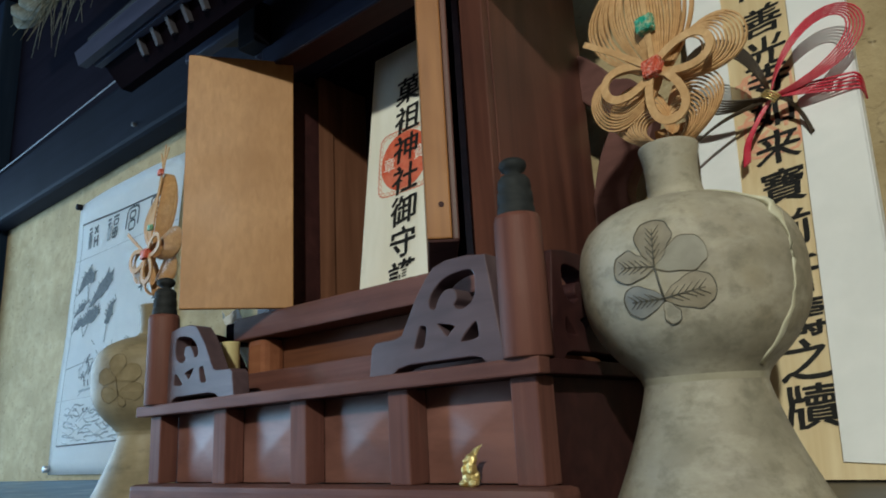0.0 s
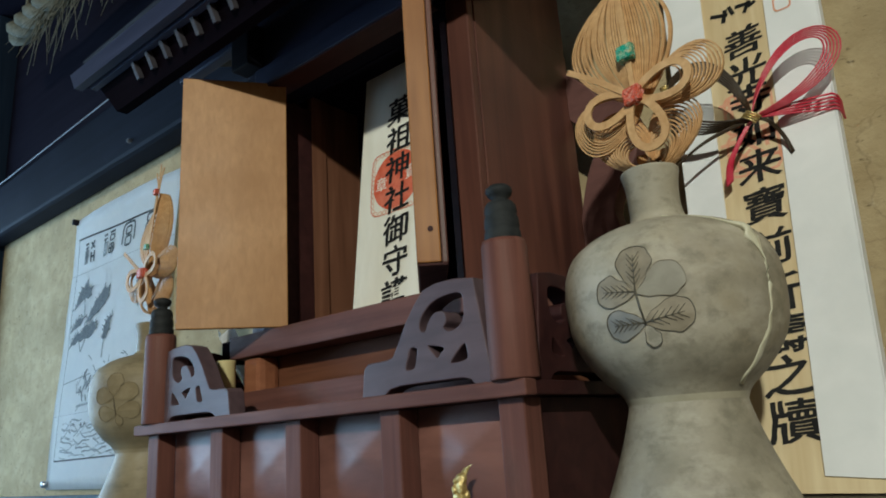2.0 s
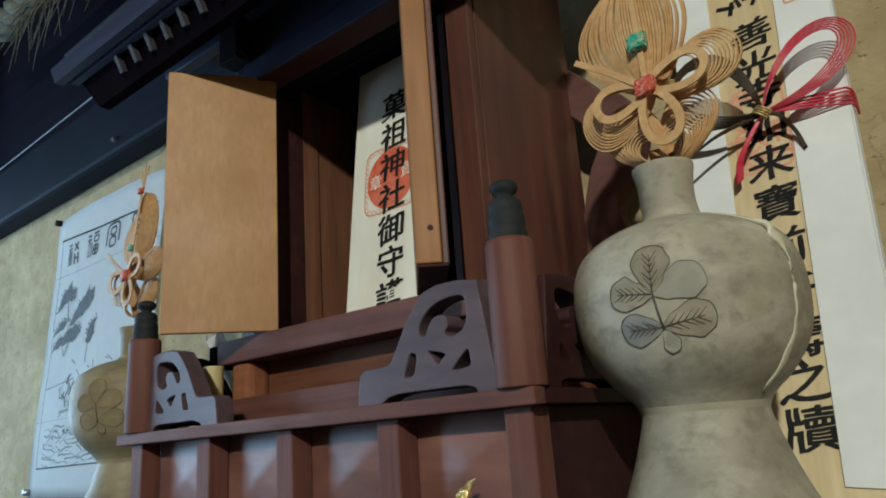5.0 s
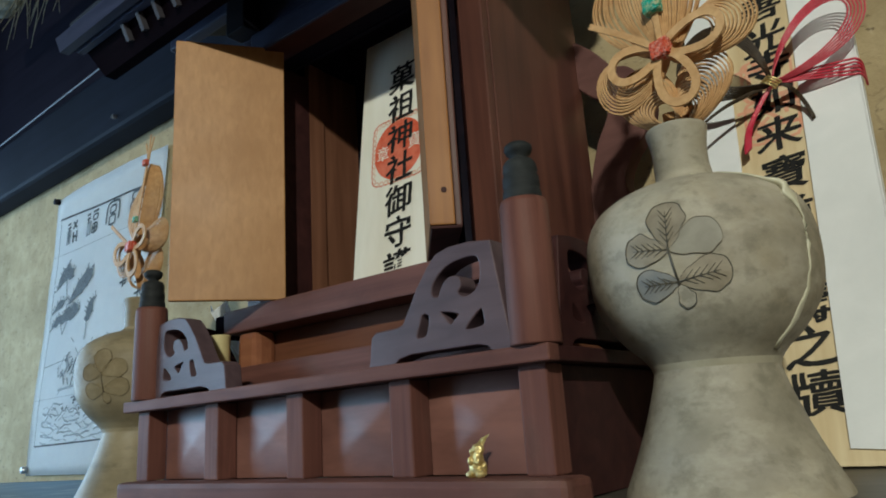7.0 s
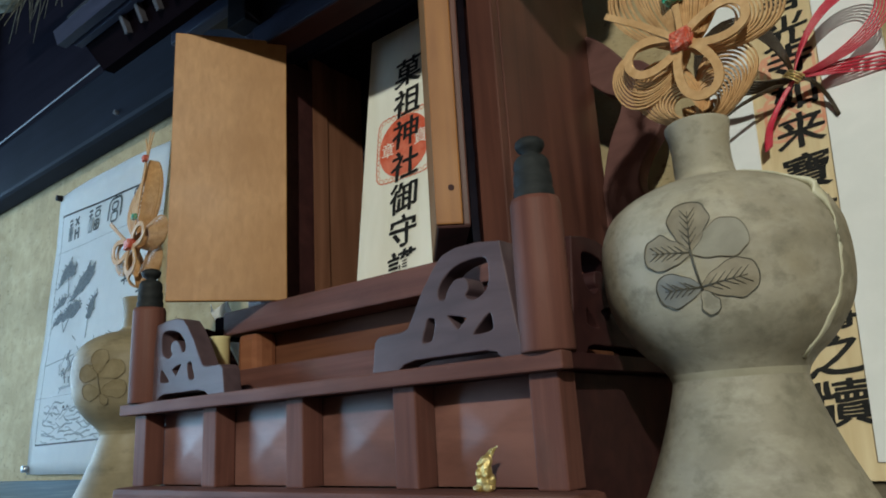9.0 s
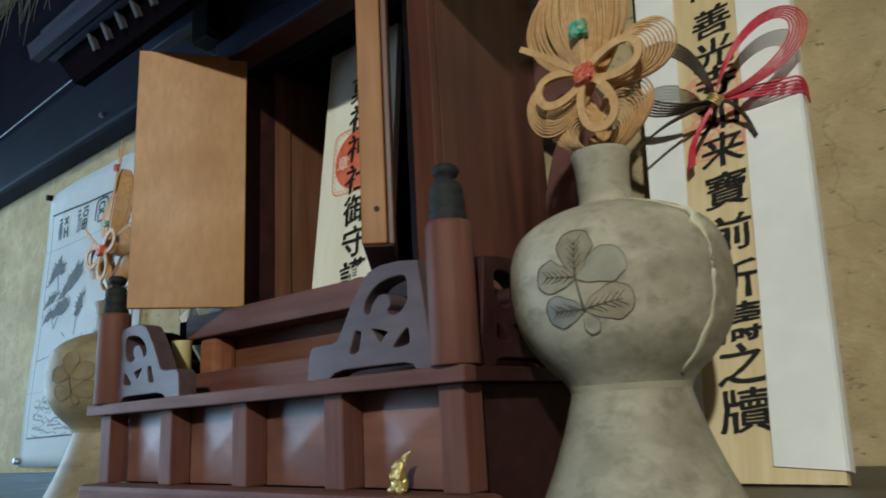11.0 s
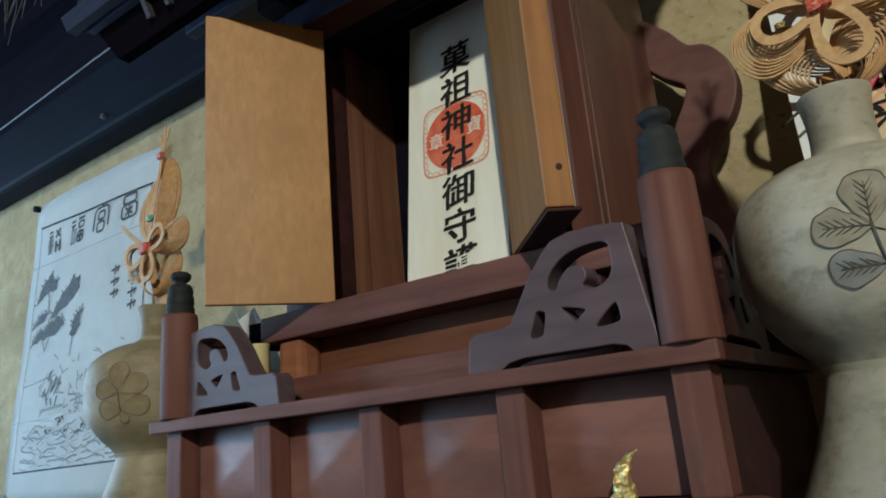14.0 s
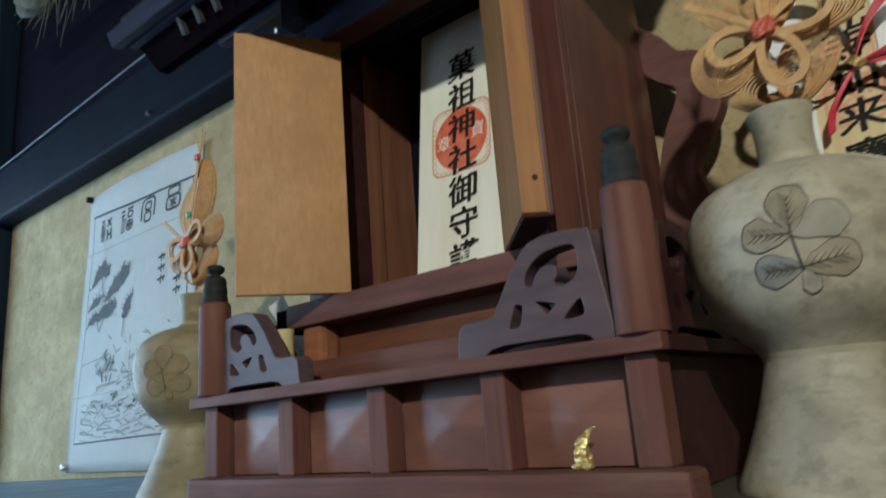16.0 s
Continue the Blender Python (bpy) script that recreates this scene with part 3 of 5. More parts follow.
beam = thing("wall_beam", (-0.6, 0.30, 2.20), "soot-dark wooden beam along the top of the wall", "beam", kind="structure")
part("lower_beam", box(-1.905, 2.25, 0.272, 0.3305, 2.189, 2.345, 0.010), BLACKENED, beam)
nail = sweep([(-1.012, 0.274, 2.216), (-1.012, 0.264, 2.217)], 0.005, n=8)
part("nail", nail, METAL, beam, "small bright nail head")
single("hanging_wire", sweep([(-2.35, 0.262, 2.326), (-1.7, 0.262, 2.3365), (-1.05, 0.262, 2.352), (-0.5, 0.262, 2.36)], 0.0017, n=6), WIRE, "pale wire stretched along the beam", "wire", at=(-1.7, 0.27, 2.335))
# a bright glint at the beam, added as a small bent white strip
strip = box(-0.5905, -0.5845, 0.2703, 0.2716, 2.2160, 2.2475, 0.0003)
join(strip, turn(box(-0.0015, 0.0085, -0.0006, 0.0006, -0.008, 0.0015, 0.0003), Matrix.Translation((-0.5850, 0.2695, 2.2445)) @ Matrix.Rotation(radians(24), 4, "Y")))
single("glint_strip", strip, SHEET_PAPER, "small bent white strip standing for a glint at the dark beam", "paper", at=(-0.5875, 0.271, 2.2160))
for z, h in ((1.42, 0.05),):
    single("wall_rail", box(0.30, 2.25, 0.29, WALL + 0.02, z, z + h, 0.004), BLACKENED, "dark wooden rail at the foot of the wall", "rail", kind="structure")


# ---- the shelf, sagging a little towards its far end ----
def shelf_z(x, y):
    return 1.4945 + 0.024 * y + 0.0085 * (x - 0.2)


def shelf_board(x0, x1, y0, y1, slant):
    """A board of the shelf; slant draws its far right end in."""
    bm = bmesh.new()
    n = 12
    ends = [(x0 + (x1 - x0) * k / n, y0) for k in range(n + 1)] + [(x0 + (x1 - slant * (y1 - y0) - x0) * k / n, y1) for k in range(n, -1, -1)]
    top = [bm.verts.new((x, y, shelf_z(x, y))) for x, y in ends]
    low = [bm.verts.new((x, y, shelf_z(x, y) - 0.032)) for x, y in ends]
    for k in range(n):
        bm.faces.new((top[k], top[k + 1], top[2 * n - k], top[2 * n + 1 - k]))
        bm.faces.new((low[k + 1], low[k], low[2 * n + 1 - k], low[2 * n - k]))
    for k in range(2 * n + 2):
        bm.faces.new((low[k], low[(k + 1) % (2 * n + 2)], top[(k + 1) % (2 * n + 2)], top[k]))
    bmesh.ops.recalc_face_normals(bm, faces=bm.faces[:])
    edges = [e for e in bm.edges if len(e.link_faces) == 2 and e.calc_face_angle() > 0.8]
    bmesh.ops.bevel(bm, geom=edges, offset=0.0018, segments=2, affect="EDGES")
    return bm


shelf = thing("altar_shelf", (-0.7, 0.1, 1.46), "worn grey wooden altar shelf of three boards along the wall", "shelf", kind="structure")
part("board", shelf_board(-1.9, 0.352, -0.115, -0.0475, 0.089), SHELF_BLUE, shelf, "worn front board, blue with painted window light")
# back board split in two so its window side carries the painted blue
part("board", shelf_board(-1.9, -0.392, -0.0465, 0.333, 0.0), SHELF_BLUE, shelf, "worn board, blue with painted window light")
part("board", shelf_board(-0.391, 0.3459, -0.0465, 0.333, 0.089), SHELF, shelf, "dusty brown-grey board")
nosing = box(-1.875, 0.352, -0.1200, -0.1155, 1.452, 1.4885, 0.001)
single("shelf_nosing", nosing, BOARD_SHADE, "near-black nosing board along the front of the shelf", "nosing", kind="structure")
end_board = bmesh.new()
rows = [[end_board.verts.new((x + dx, y, shelf_z(x, y) + dz)) for dx, dz in ((0.0008, -0.0012), (0.0055, -0.0012), (0.0055, -0.045), (0.0008, -0.045))] for x, y in ((0.352, -0.115), (0.312, 0.333))]
for k in range(4):
    end_board.faces.new((rows[0][k], rows[1][k], rows[1][(k + 1) % 4], rows[0][(k + 1) % 4]))
end_board.faces.new(rows[0])
end_board.faces.new(rows[1])
bmesh.ops.recalc_face_normals(end_board, faces=end_board.faces[:])
dust = bmesh.new()
for k in range(60):
    x0, x1 = -1.90 + 1.515 * k / 60, -1.90 + 1.515 * (k + 1) / 60
    w0, w1 = 0.0065 + 0.0030 * noise.noise(Vector((x0 * 30, 1, 0))), 0.0065 + 0.0030 * noise.noise(Vector((x1 * 30, 1, 0)))
    dust.faces.new([dust.verts.new((x, y, shelf_z(x, y) + 0.0009)) for x, y in ((x0, -0.046 - w0), (x1, -0.046 - w1), (x1, -0.046 + w1), (x0, -0.046 + w0))])
bmesh.ops.remove_doubles(dust, verts=dust.verts[:], dist=0.0002)
single("dust_line", dust, DUST, "line of ochre dust along a joint of the shelf", "dust", kind="structure")
single("shelf_end_board", end_board, BLACKENED, "soot-dark board closing the end of the shelf", "end board", kind="structure")
shelf_edge = box(-1.875, 0.30, -0.108, -0.085, 1.43, 1.455, 0.002)
single("shelf_bearer", shelf_edge, BLACKENED, "dark wooden bearer under the shelf", "bearer", kind="structure")


# ---- the house altar ----
CX = -0.132                                    # its middle
PF = -0.012                                    # front of the plinth
altar = thing("household_shrine", (CX, 0.1, 1.493), "red-brown stained wooden household shrine with open doors on a shelf", "shrine")
part("plinth", box(-0.379, 0.128, PF, 0.020, 1.4885, 1.514, 0.005), RED_X, altar, "worn red-brown plinth board with dusty edge")
RAIL0, RAIL1 = 1.5815, 1.5925
for c in (-0.3635, -0.2445, -0.128, -0.0115, 0.1005):
    part("stile", box(c - 0.0105, c + 0.0105, 0.006, 0.0262, 1.514, RAIL0, 0.0013), RED_Z, altar)


def base_panel(x0, x1):
    """A panel hipped like a very flat pyramid with worn ridges, set behind the stiles."""
    y0, y1, rise = 0.0272, 0.0315, 0.0046
    pb = box(x0, x1, y0 + 0.0003, y1, 1.514, RAIL0, 0)
    nu, nv = 28, 22
    grid = []
    for a in range(nu + 1):
        u = 2 * a / nu - 1
        col = []
        for b in range(nv + 1):
            v = 2 * b / nv - 1
            slope = (abs(u) ** 7 + abs(v) ** 7 + 1e-9) ** (1 / 7)
            dent = 0.00012 * noise.noise(Vector((u * 2.2 + x0 * 40, v * 2.2, 0)))
            col.append(pb.verts.new((x0 + (x1 - x0) * (u + 1) / 2 + 0.004 * (1 - max(abs(u), abs(v))), y0 - rise * max(0.0, 1 - slope) + dent, 1.514 + (RAIL0 - 1.514) * (v + 1) / 2)))
        grid.append(col)
    for p, q in zip(grid, grid[1:]):
        for b in range(nv):
            pb.faces.new((p[b], q[b], q[b + 1], p[b + 1]))
    return pb


for a, b in ((-0.353, -0.255), (-0.234, -0.1385), (-0.1175, -0.022), (-0.001, 0.090)):
    part("panel", base_panel(a - 0.0018, b + 0.0018), PANEL, altar, "", True)
# side panels and top board get their shade from this darker colour
part("side_panel", box(0.0960, 0.1050, 0.0320, 0.325, 1.4965, RAIL0, 0.001), STAIN_SHADE, altar)
part("side_panel", box(-0.3680, -0.3590, 0.0320, 0.325, 1.4965, RAIL0, 0.001), STAIN_SHADE, altar)
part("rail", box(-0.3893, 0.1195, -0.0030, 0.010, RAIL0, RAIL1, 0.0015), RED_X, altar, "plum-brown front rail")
part("top_board", box(-0.3880, 0.1185, 0.0105, 0.28, RAIL0 + 0.0005, RAIL1 - 0.0006, 0.001), STAIN_SHADE, altar)

# posts with capped finials
for c in (0.1045, -0.3600):
    prof = [(0.0163, 0), (0.0167, 0.001), (0.0164, 0.05), (0.0160, 0.0915), (0.0150, 0.0950)]
    post = part("post", lathe(prof, 32, (c, 0.0085, RAIL1 + 0.0002)), RED_Z, altar, "round red-brown post", True)
    cap = [(0.0146, 0.0), (0.0151, 0.001), (0.0149, 0.0060), (0.0140, 0.0074), (0.0140, 0.0090), (0.0145, 0.0102), (0.0141, 0.0165), (0.0131, 0.0180), (0.0131, 0.0196), (0.0136, 0.0208),
           (0.0129, 0.0256), (0.0106, 0.0284), (0.0063, 0.0298), (0.0059, 0.0311), (0.0096, 0.0332), (0.0113, 0.0362), (0.0109, 0.0388), (0.0081, 0.0409), (0.0030, 0.0421)]
    part("finial", lathe([(r * 0.86, z) for r, z in cap], 32, (c, 0.0085, RAIL1 + 0.0953)), PATINA, post, "dark green-black onion-shaped finial cap", True)

# the two fretted wings beside the posts
WING = [(0.002, 0.0), (0.013, 0.074), (0.030, 0.0765), (0.048, 0.0765), (0.060, 0.0735), (0.068, 0.066), (0.079, 0.052), (0.088, 0.037), (0.094, 0.0275), (0.101, 0.0255), (0.122, 0.0250), (0.126, 0.0215),
        (0.129, 0.0), (0.106, 0.0), (0.099, 0.0045), (0.088, 0.0065), (0.028, 0.0065), (0.020, 0.0045), (0.016, 0.0)]
CURL = [(0.024, 0.066), (0.040, 0.067), (0.054, 0.063), (0.064, 0.054), (0.066, 0.045), (0.060, 0.0425), (0.056, 0.049), (0.050, 0.0545), (0.042, 0.054), (0.040, 0.048), (0.043, 0.043), (0.036, 0.039), (0.026, 0.043), (0.022, 0.052)]
SLOT = [(0.0755, 0.033), (0.069, 0.0315), (0.070, 0.023), (0.073, 0.0165), (0.082, 0.0165), (0.079, 0.026)]
EYE_HOLE = [(0.059, 0.0325), (0.050, 0.0315), (0.042, 0.0285), (0.046, 0.0245), (0.050, 0.0215), (0.055, 0.0265)]
DROP = [(0.024, 0.030), (0.0215, 0.024), (0.023, 0.0175), (0.038, 0.0165), (0.033, 0.0235)]


def wing(sign, c):
    def place(pts):
        q = [(c - sign * u, RAIL1 + 0.0003 + v) for u, v in pts]
        return q
    pb = plate([(False, place(WING)), (True, place(CURL)), (True, place(SLOT)), (True, place(EYE_HOLE)), (True, place(DROP))], 0.018, 0.0009)
    bmesh.ops.translate(pb, vec=(0, 0.0155, 0), verts=pb.verts)
    return pb


part("fretted_wing", wing(1, 0.0890), PLUM, altar, "fretted wing board with a curl and three cut-outs")
part("fretted_wing", wing(-1, -0.3530), PLUM, altar, "fretted wing board with a curl and three cut-outs")
# side wings coloured darker than the front ones, as if shaded
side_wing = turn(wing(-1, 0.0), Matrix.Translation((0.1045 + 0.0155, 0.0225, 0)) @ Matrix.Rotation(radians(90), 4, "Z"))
part("fretted_wing", side_wing, STAIN_SHADE, altar, "fretted wing board along the side, darkened in place of shade")
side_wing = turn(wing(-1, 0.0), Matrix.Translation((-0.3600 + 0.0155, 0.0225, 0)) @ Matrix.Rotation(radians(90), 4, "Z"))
part("fretted_wing", side_wing, STAIN_SHADE, altar, "fretted wing board along the side, darkened in place of shade")

# the raised body: step, floor board, posts, side planks
part("lower_step", box(-0.297, 0.040, 0.0560, 0.0700, RAIL1, 1.6185, 0.0015), RED_X, altar)
part("riser", box(-0.2960, 0.0320, 0.0975, 0.25, RAIL1, 1.657, 0.001), RISER, altar, "dark warm brown recessed board")
# one block coloured as lit, its twin as shaded
for c, wood in ((-0.2815, CEDAR_LIT), (0.0175, STAIN_SHADE)):
    part("corner_block", box(c - 0.016, c + 0.016, 0.0705, 0.097, RAIL1, 1.657, 0.007), wood, altar)
# the shade of the door on this end is put in as black
part("threshold_end", box(-0.343, -0.3165, 0.0735, 0.275, 1.6560, 1.6810, 0.002), SHADE_RED, altar, "end of the threshold, black in place of door shade")
part("floor_board", box(-0.3160, 0.074, 0.066, 0.275, 1.657, 1.682, 0.002), RED_X, altar, "dark red threshold board")
part("side_wall", box(0.0200, 0.0365, 0.0945, 0.265, 1.682, 1.9640, 0.001), SIDE, altar, "wide brown plank with dark grain")
part("side_wall", box(-0.3005, -0.284, 0.0945, 0.265, 1.682, 1.9640, 0.001), SIDE, altar)
part("jamb", box(0.010, 0.0355, 0.0845, 0.094, 1.682, 1.9640, 0.0015), SIDE, altar)
part("jamb", box(-0.2995, -0.274, 0.0845, 0.094, 1.682, 1.9640, 0.0015), SIDE, altar)
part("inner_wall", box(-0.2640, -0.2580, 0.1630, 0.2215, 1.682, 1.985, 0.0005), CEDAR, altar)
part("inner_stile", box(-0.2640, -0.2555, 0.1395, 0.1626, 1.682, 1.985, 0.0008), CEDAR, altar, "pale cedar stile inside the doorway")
part("inner_wall", box(-0.020, -0.012, 0.112, 0.22, 1.682, 1.985, 0.0005), STAIN_SHADE, altar)
part("front_jamb", box(-0.2735, -0.2550, 0.0815, 0.1390, 1.682, 1.9640, 0.001), STAIN_SHADE, altar)
# these inner boards are near black in place of the shade inside
part("back_board", box(-0.284, 0.02, 0.222, 0.230, 1.682, 2.02, 0.0005), BOARD_SHADE, altar)
# board added behind the lintel to darken the upper inside
part("inner_shade_board", box(-0.2550, -0.0205, 0.1130, 0.1190, 1.9650, 1.985, 0.001), BOARD_SHADE, altar)
part("inner_ceiling", box(-0.284, 0.02, 0.111, 0.222, 1.986, 1.992, 0.0005), BOARD_SHADE, altar)
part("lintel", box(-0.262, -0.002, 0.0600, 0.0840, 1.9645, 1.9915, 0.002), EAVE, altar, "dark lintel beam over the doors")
part("lintel_soffit", box(-0.2615, -0.0025, 0.0610, 0.0900, 1.9628, 1.9644, 0.0004), STAIN_SHADE, altar, "dark red underside of the lintel")
part("head_board", box(-0.330, 0.066, 0.0845, 0.1110, 1.9648, 1.9915, 0.001), BOARD_SHADE, altar)
part("upper_wall", box(0.0200, 0.0355, 0.1115, 0.265, 1.9645, 2.06, 0.001), SIDE, altar)
part("upper_wall", box(-0.2995, -0.284, 0.1115, 0.265, 1.9645, 2.06, 0.001), SIDE, altar)
part("head_beam", box(-0.284, 0.020, 0.0650, 0.0840, 1.9920, 2.046, 0.002), EAVE, altar)
part("wall_plate", box(-0.440, 0.176, 0.0630, 0.0780, 2.0465, 2.0680, 0.003), EAVE, altar, "blue-grey plate beam under the roof")
for s in (-1, 1):
    c = CX + s * 0.135
    part("beam_end", box(c - 0.017, c + 0.017, 0.0420, 0.0645, 1.9920, 2.046, 0.002), DARK_WOOD, altar, "dark projecting beam end")

# blocks added to keep the gap beside the vase dark
for s in (-1, 1):
    c = CX + s * 0.2125
    part("bracket_block", box(c - 0.0435, c + 0.0435, 0.240, 0.300, RAIL1, 1.692, 0.003), STAIN_SHADE, altar, "added dark block under the scroll bracket")

# the doors, folded open
HINGE_L, FREE_L = Vector((-0.2255, 0.0775, 0)), Vector((-0.2912, -0.0140, 0))


def door_leaf(hinge, free, offset, thick, z0, z1):
    d = (free - hinge).normalized()
    n = Vector((-d.y, d.x, 0))
    pb = box(0, (free - hinge).length, offset, offset + thick, z0, z1, 0.0012)
    m = Matrix(((d.x, n.x, 0, hinge.x), (d.y, n.y, 0, hinge.y), (0, 0, 1, 0), (0, 0, 0, 1)))
    return turn(pb, m)


ld = part("door", door_leaf(HINGE_L, FREE_L, -0.0065, 0.0065, 1.6826, 1.9670), DOOR_FACE, altar, "honey-coloured open door leaf")
HINGE_R, FREE_R = Vector((-0.0390, 0.0790, 0)), Vector((0.0354, -0.0055, 0))
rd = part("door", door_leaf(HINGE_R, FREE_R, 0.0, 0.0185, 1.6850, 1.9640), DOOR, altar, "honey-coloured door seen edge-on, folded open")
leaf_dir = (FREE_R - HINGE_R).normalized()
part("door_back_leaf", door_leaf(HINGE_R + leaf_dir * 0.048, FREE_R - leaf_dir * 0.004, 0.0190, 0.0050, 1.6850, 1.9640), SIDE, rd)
part("bottom_edge", door_leaf(HINGE_R + leaf_dir * 0.016, FREE_R - leaf_dir * 0.0008, 0.0008, 0.0225, 1.6824, 1.6848), STAIN_SHADE, rd, "dark red strip under the door")
peg_dir = (FREE_R - HINGE_R).normalized()
pc = FREE_R + Vector((-peg_dir.y, peg_dir.x, 0)) * 0.0115
part("peg", sweep([(pc.x - 0.002 * peg_dir.x, pc.y - 0.002 * peg_dir.y, 1.711), (pc.x + 0.0006 * peg_dir.x, pc.y + 0.0006 * peg_dir.y, 1.711)], 0.0022, n=10, up=(0, 0, 1)), STAIN_SHADE, rd, "small dark wooden peg")

# side scrolls
SCROLL = [(0.032, 1.939), (0.056, 1.92), (0.073, 1.897), (0.091, 1.889), (0.106, 1.867), (0.109, 1.843), (0.1, 1.818), (0.082, 1.796), (0.072, 1.771), (0.08, 1.741), (0.085, 1.713), (0.076, 1.692), (0.053, 1.686), (0.032, 1.701), (0.032, 1.762), (0.036, 1.767), (0.043, 1.794), (0.052, 1.82), (0.064, 1.842), (0.067, 1.859), (0.049, 1.874), (0.032, 1.893), (0.032, 1.9)]
for s in (1, -1):
    pts = [((x if s == 1 else 2 * CX - x), z) for x, z in SCROLL]
    pb = plate([(True, pts)], 0.022, 0.002)
    bmesh.ops.translate(pb, vec=(0, 0.27, 0), verts=pb.verts)
    part("side_scroll", pb, SCROLL_WOOD, altar, "carved dark red-brown scroll bracket")

# the roof
EY, EZ = -0.06, 2.006
W2 = 0.35
roof = part("roof", turn(box(-W2 + 0.02, W2 - 0.02, 0.0, 0.34, 0.0, 0.018, 0.002), Matrix.Translation((CX, EY + 0.012, EZ + 0.022)) @ Matrix.Rotation(radians(24), 4, "X")), DARK_WOOD, altar, "dark sloping board roof")


def fascia(z0, z1, y0, y1, flare, half):
    """An eave board whose ends sweep up and are cut at a slant."""
    pb = bmesh.new()
    n = 24
    rows = []
    for i in range(n + 1):
        u = -1 + 2 * i / n
        lift = flare * abs(u) ** 1.4
        lo, hi = half * u * 0.955, half * u
        rows.append([pb.verts.new((CX + (lo if z == z0 else hi), y, z + lift)) for y, z in ((y0, z0), (y0, z1), (y1, z1), (y1, z0))])
    for a, b in zip(rows, rows[1:]):
        for k in range(4):
            pb.faces.new((a[k], b[k], b[(k + 1) % 4], a[(k + 1) % 4]))
    pb.faces.new(rows[0])
    pb.faces.new(rows[-1][::-1])
    bmesh.ops.recalc_face_normals(pb, faces=pb.faces[:])
    return pb


# the blue of eave board and batten is painted window light
part("eave_board", fascia(2.0030, 2.0280, EY, EY + 0.010, 0.0035, 0.352), EAVE, roof, "blue-grey eave board with slanted ends")
part("eave_batten", fascia(2.0000, 2.0120, EY + 0.0125, EY + 0.0200, 0.0035, 0.333), EAVE, roof, "narrow blue-grey batten behind the eave board")


def cove(top_half, low_half):
    """The lining under the eave: it slopes down from the batten to the purlin."""
    pb = bmesh.new()
    prof = [(-0.0395, 2.0070), (-0.0235, 1.9735), (-0.0110, 1.9735), (-0.0110, 2.0120), (-0.0395, 2.0120)]
    rows = [[pb.verts.new((CX + q * (low_half if z < 1.98 else top_half), y, z)) for y, z in prof] for q in (-1, 1)]
    for k in range(5):
        pb.faces.new((rows[0][k], rows[0][(k + 1) % 5], rows[1][(k + 1) % 5], rows[1][k]))
    pb.faces.new(rows[0])
    pb.faces.new(rows[1])
    bmesh.ops.recalc_face_normals(pb, faces=pb.faces[:])
    return pb


# near-black colour keeps the lining looking unlit by the lamp
part("eave_lining", cove(0.3135, 0.2970), SHADE_RED, roof, "red lining under the eave, near black in place of shade")
for k in range(-7, 8):
    c = CX + k * 0.0317
    rod = box(-0.0030, 0.0030, -0.0010, 0.0060, -0.0200, 0.0, 0.0006)
    turn(rod, Matrix.Translation((c, -0.0430, 2.0015)) @ Matrix.Rotation(radians(26.5), 4, "X"))
    part("rafter_end", rod, RAFTER, roof)
part("roof_back", turn(box(-W2 + 0.02, W2 - 0.02, -0.16, 0.0, 0.0, 0.018, 0.002), Matrix.Translation((CX, EY + 0.33, EZ + 0.165)) @ Matrix.Rotation(radians(-24), 4, "X")), DARK_WOOD, roof)


# ---- the paper charm in the shrine ----
TABLET = pose(-0.1290, 0.1325, 1.6823, -6.5, 0, 0)
tablet = thing("paper_charm", TABLET.translation, "cream paper charm tablet with black brush writing and red seal", "charm")
tw, th = 0.057, 0.325


def on_tablet(bm, lift):
    return turn(bm, TABLET @ Matrix.Translation((0, -lift, 0)))


tb = flat([(-tw, 0.0), (tw, 0.0), (tw - 0.003, th - 0.02), (0, th), (-tw + 0.003, th - 0.02)])
ext = bmesh.ops.extrude_face_region(tb, geom=tb.faces[:])
bmesh.ops.translate(tb, vec=(0, 0.008, 0), verts=[v for v in ext["geom"] if isinstance(v, bmesh.types.BMVert)])
bmesh.ops.recalc_face_normals(tb, faces=tb.faces[:])
body = part("board", on_tablet(tb, 0.0), CREAM, tablet)


def ring_shape(rx, rz, w, n=40, square=0.0):
    """A flat ring in x and z; square pulls it towards a rounded square."""
    pb = bmesh.new()
    a, b = [], []
    for k in range(n):
        t = 2 * math.pi * k / n
        c, s = math.cos(t), math.sin(t)
        e = 1 / max(1e-6, (abs(c) ** (2 + square) + abs(s) ** (2 + square)) ** (1 / (2 + square)))
        a.append(pb.verts.new((rx * c * e, 0, rz * s * e)))
        b.append(pb.verts.new(((rx - w) * c * e, 0, (rz - w) * s * e)))
    for k in range(n):
        pb.faces.new((a[k], a[(k + 1) % n], b[(k + 1) % n], b[k]))
    bmesh.ops.recalc_face_normals(pb, faces=pb.faces[:])
    return pb


SX, SZ = 0.0025, 0.1565
seal_bm = bmesh.new()
disc = [(SX + 0.0352 * math.cos(t * math.pi / 16), SZ + 0.0352 * math.sin(t * math.pi / 16)) for t in range(32)]
flat(disc, seal_bm)
part("seal_disc", on_tablet(seal_bm, 0.0005), SEAL, tablet, "round vermilion seal print")
for q, ch in ((-1, "章"), (1, "寶")):
    part("seal_script", on_tablet(turn(glyph(ch, 0.0185, 0.0), Matrix.Translation((SX + q * 0.0225, 0, SZ + 0.002 * q))), 0.0007), CREAM, tablet)
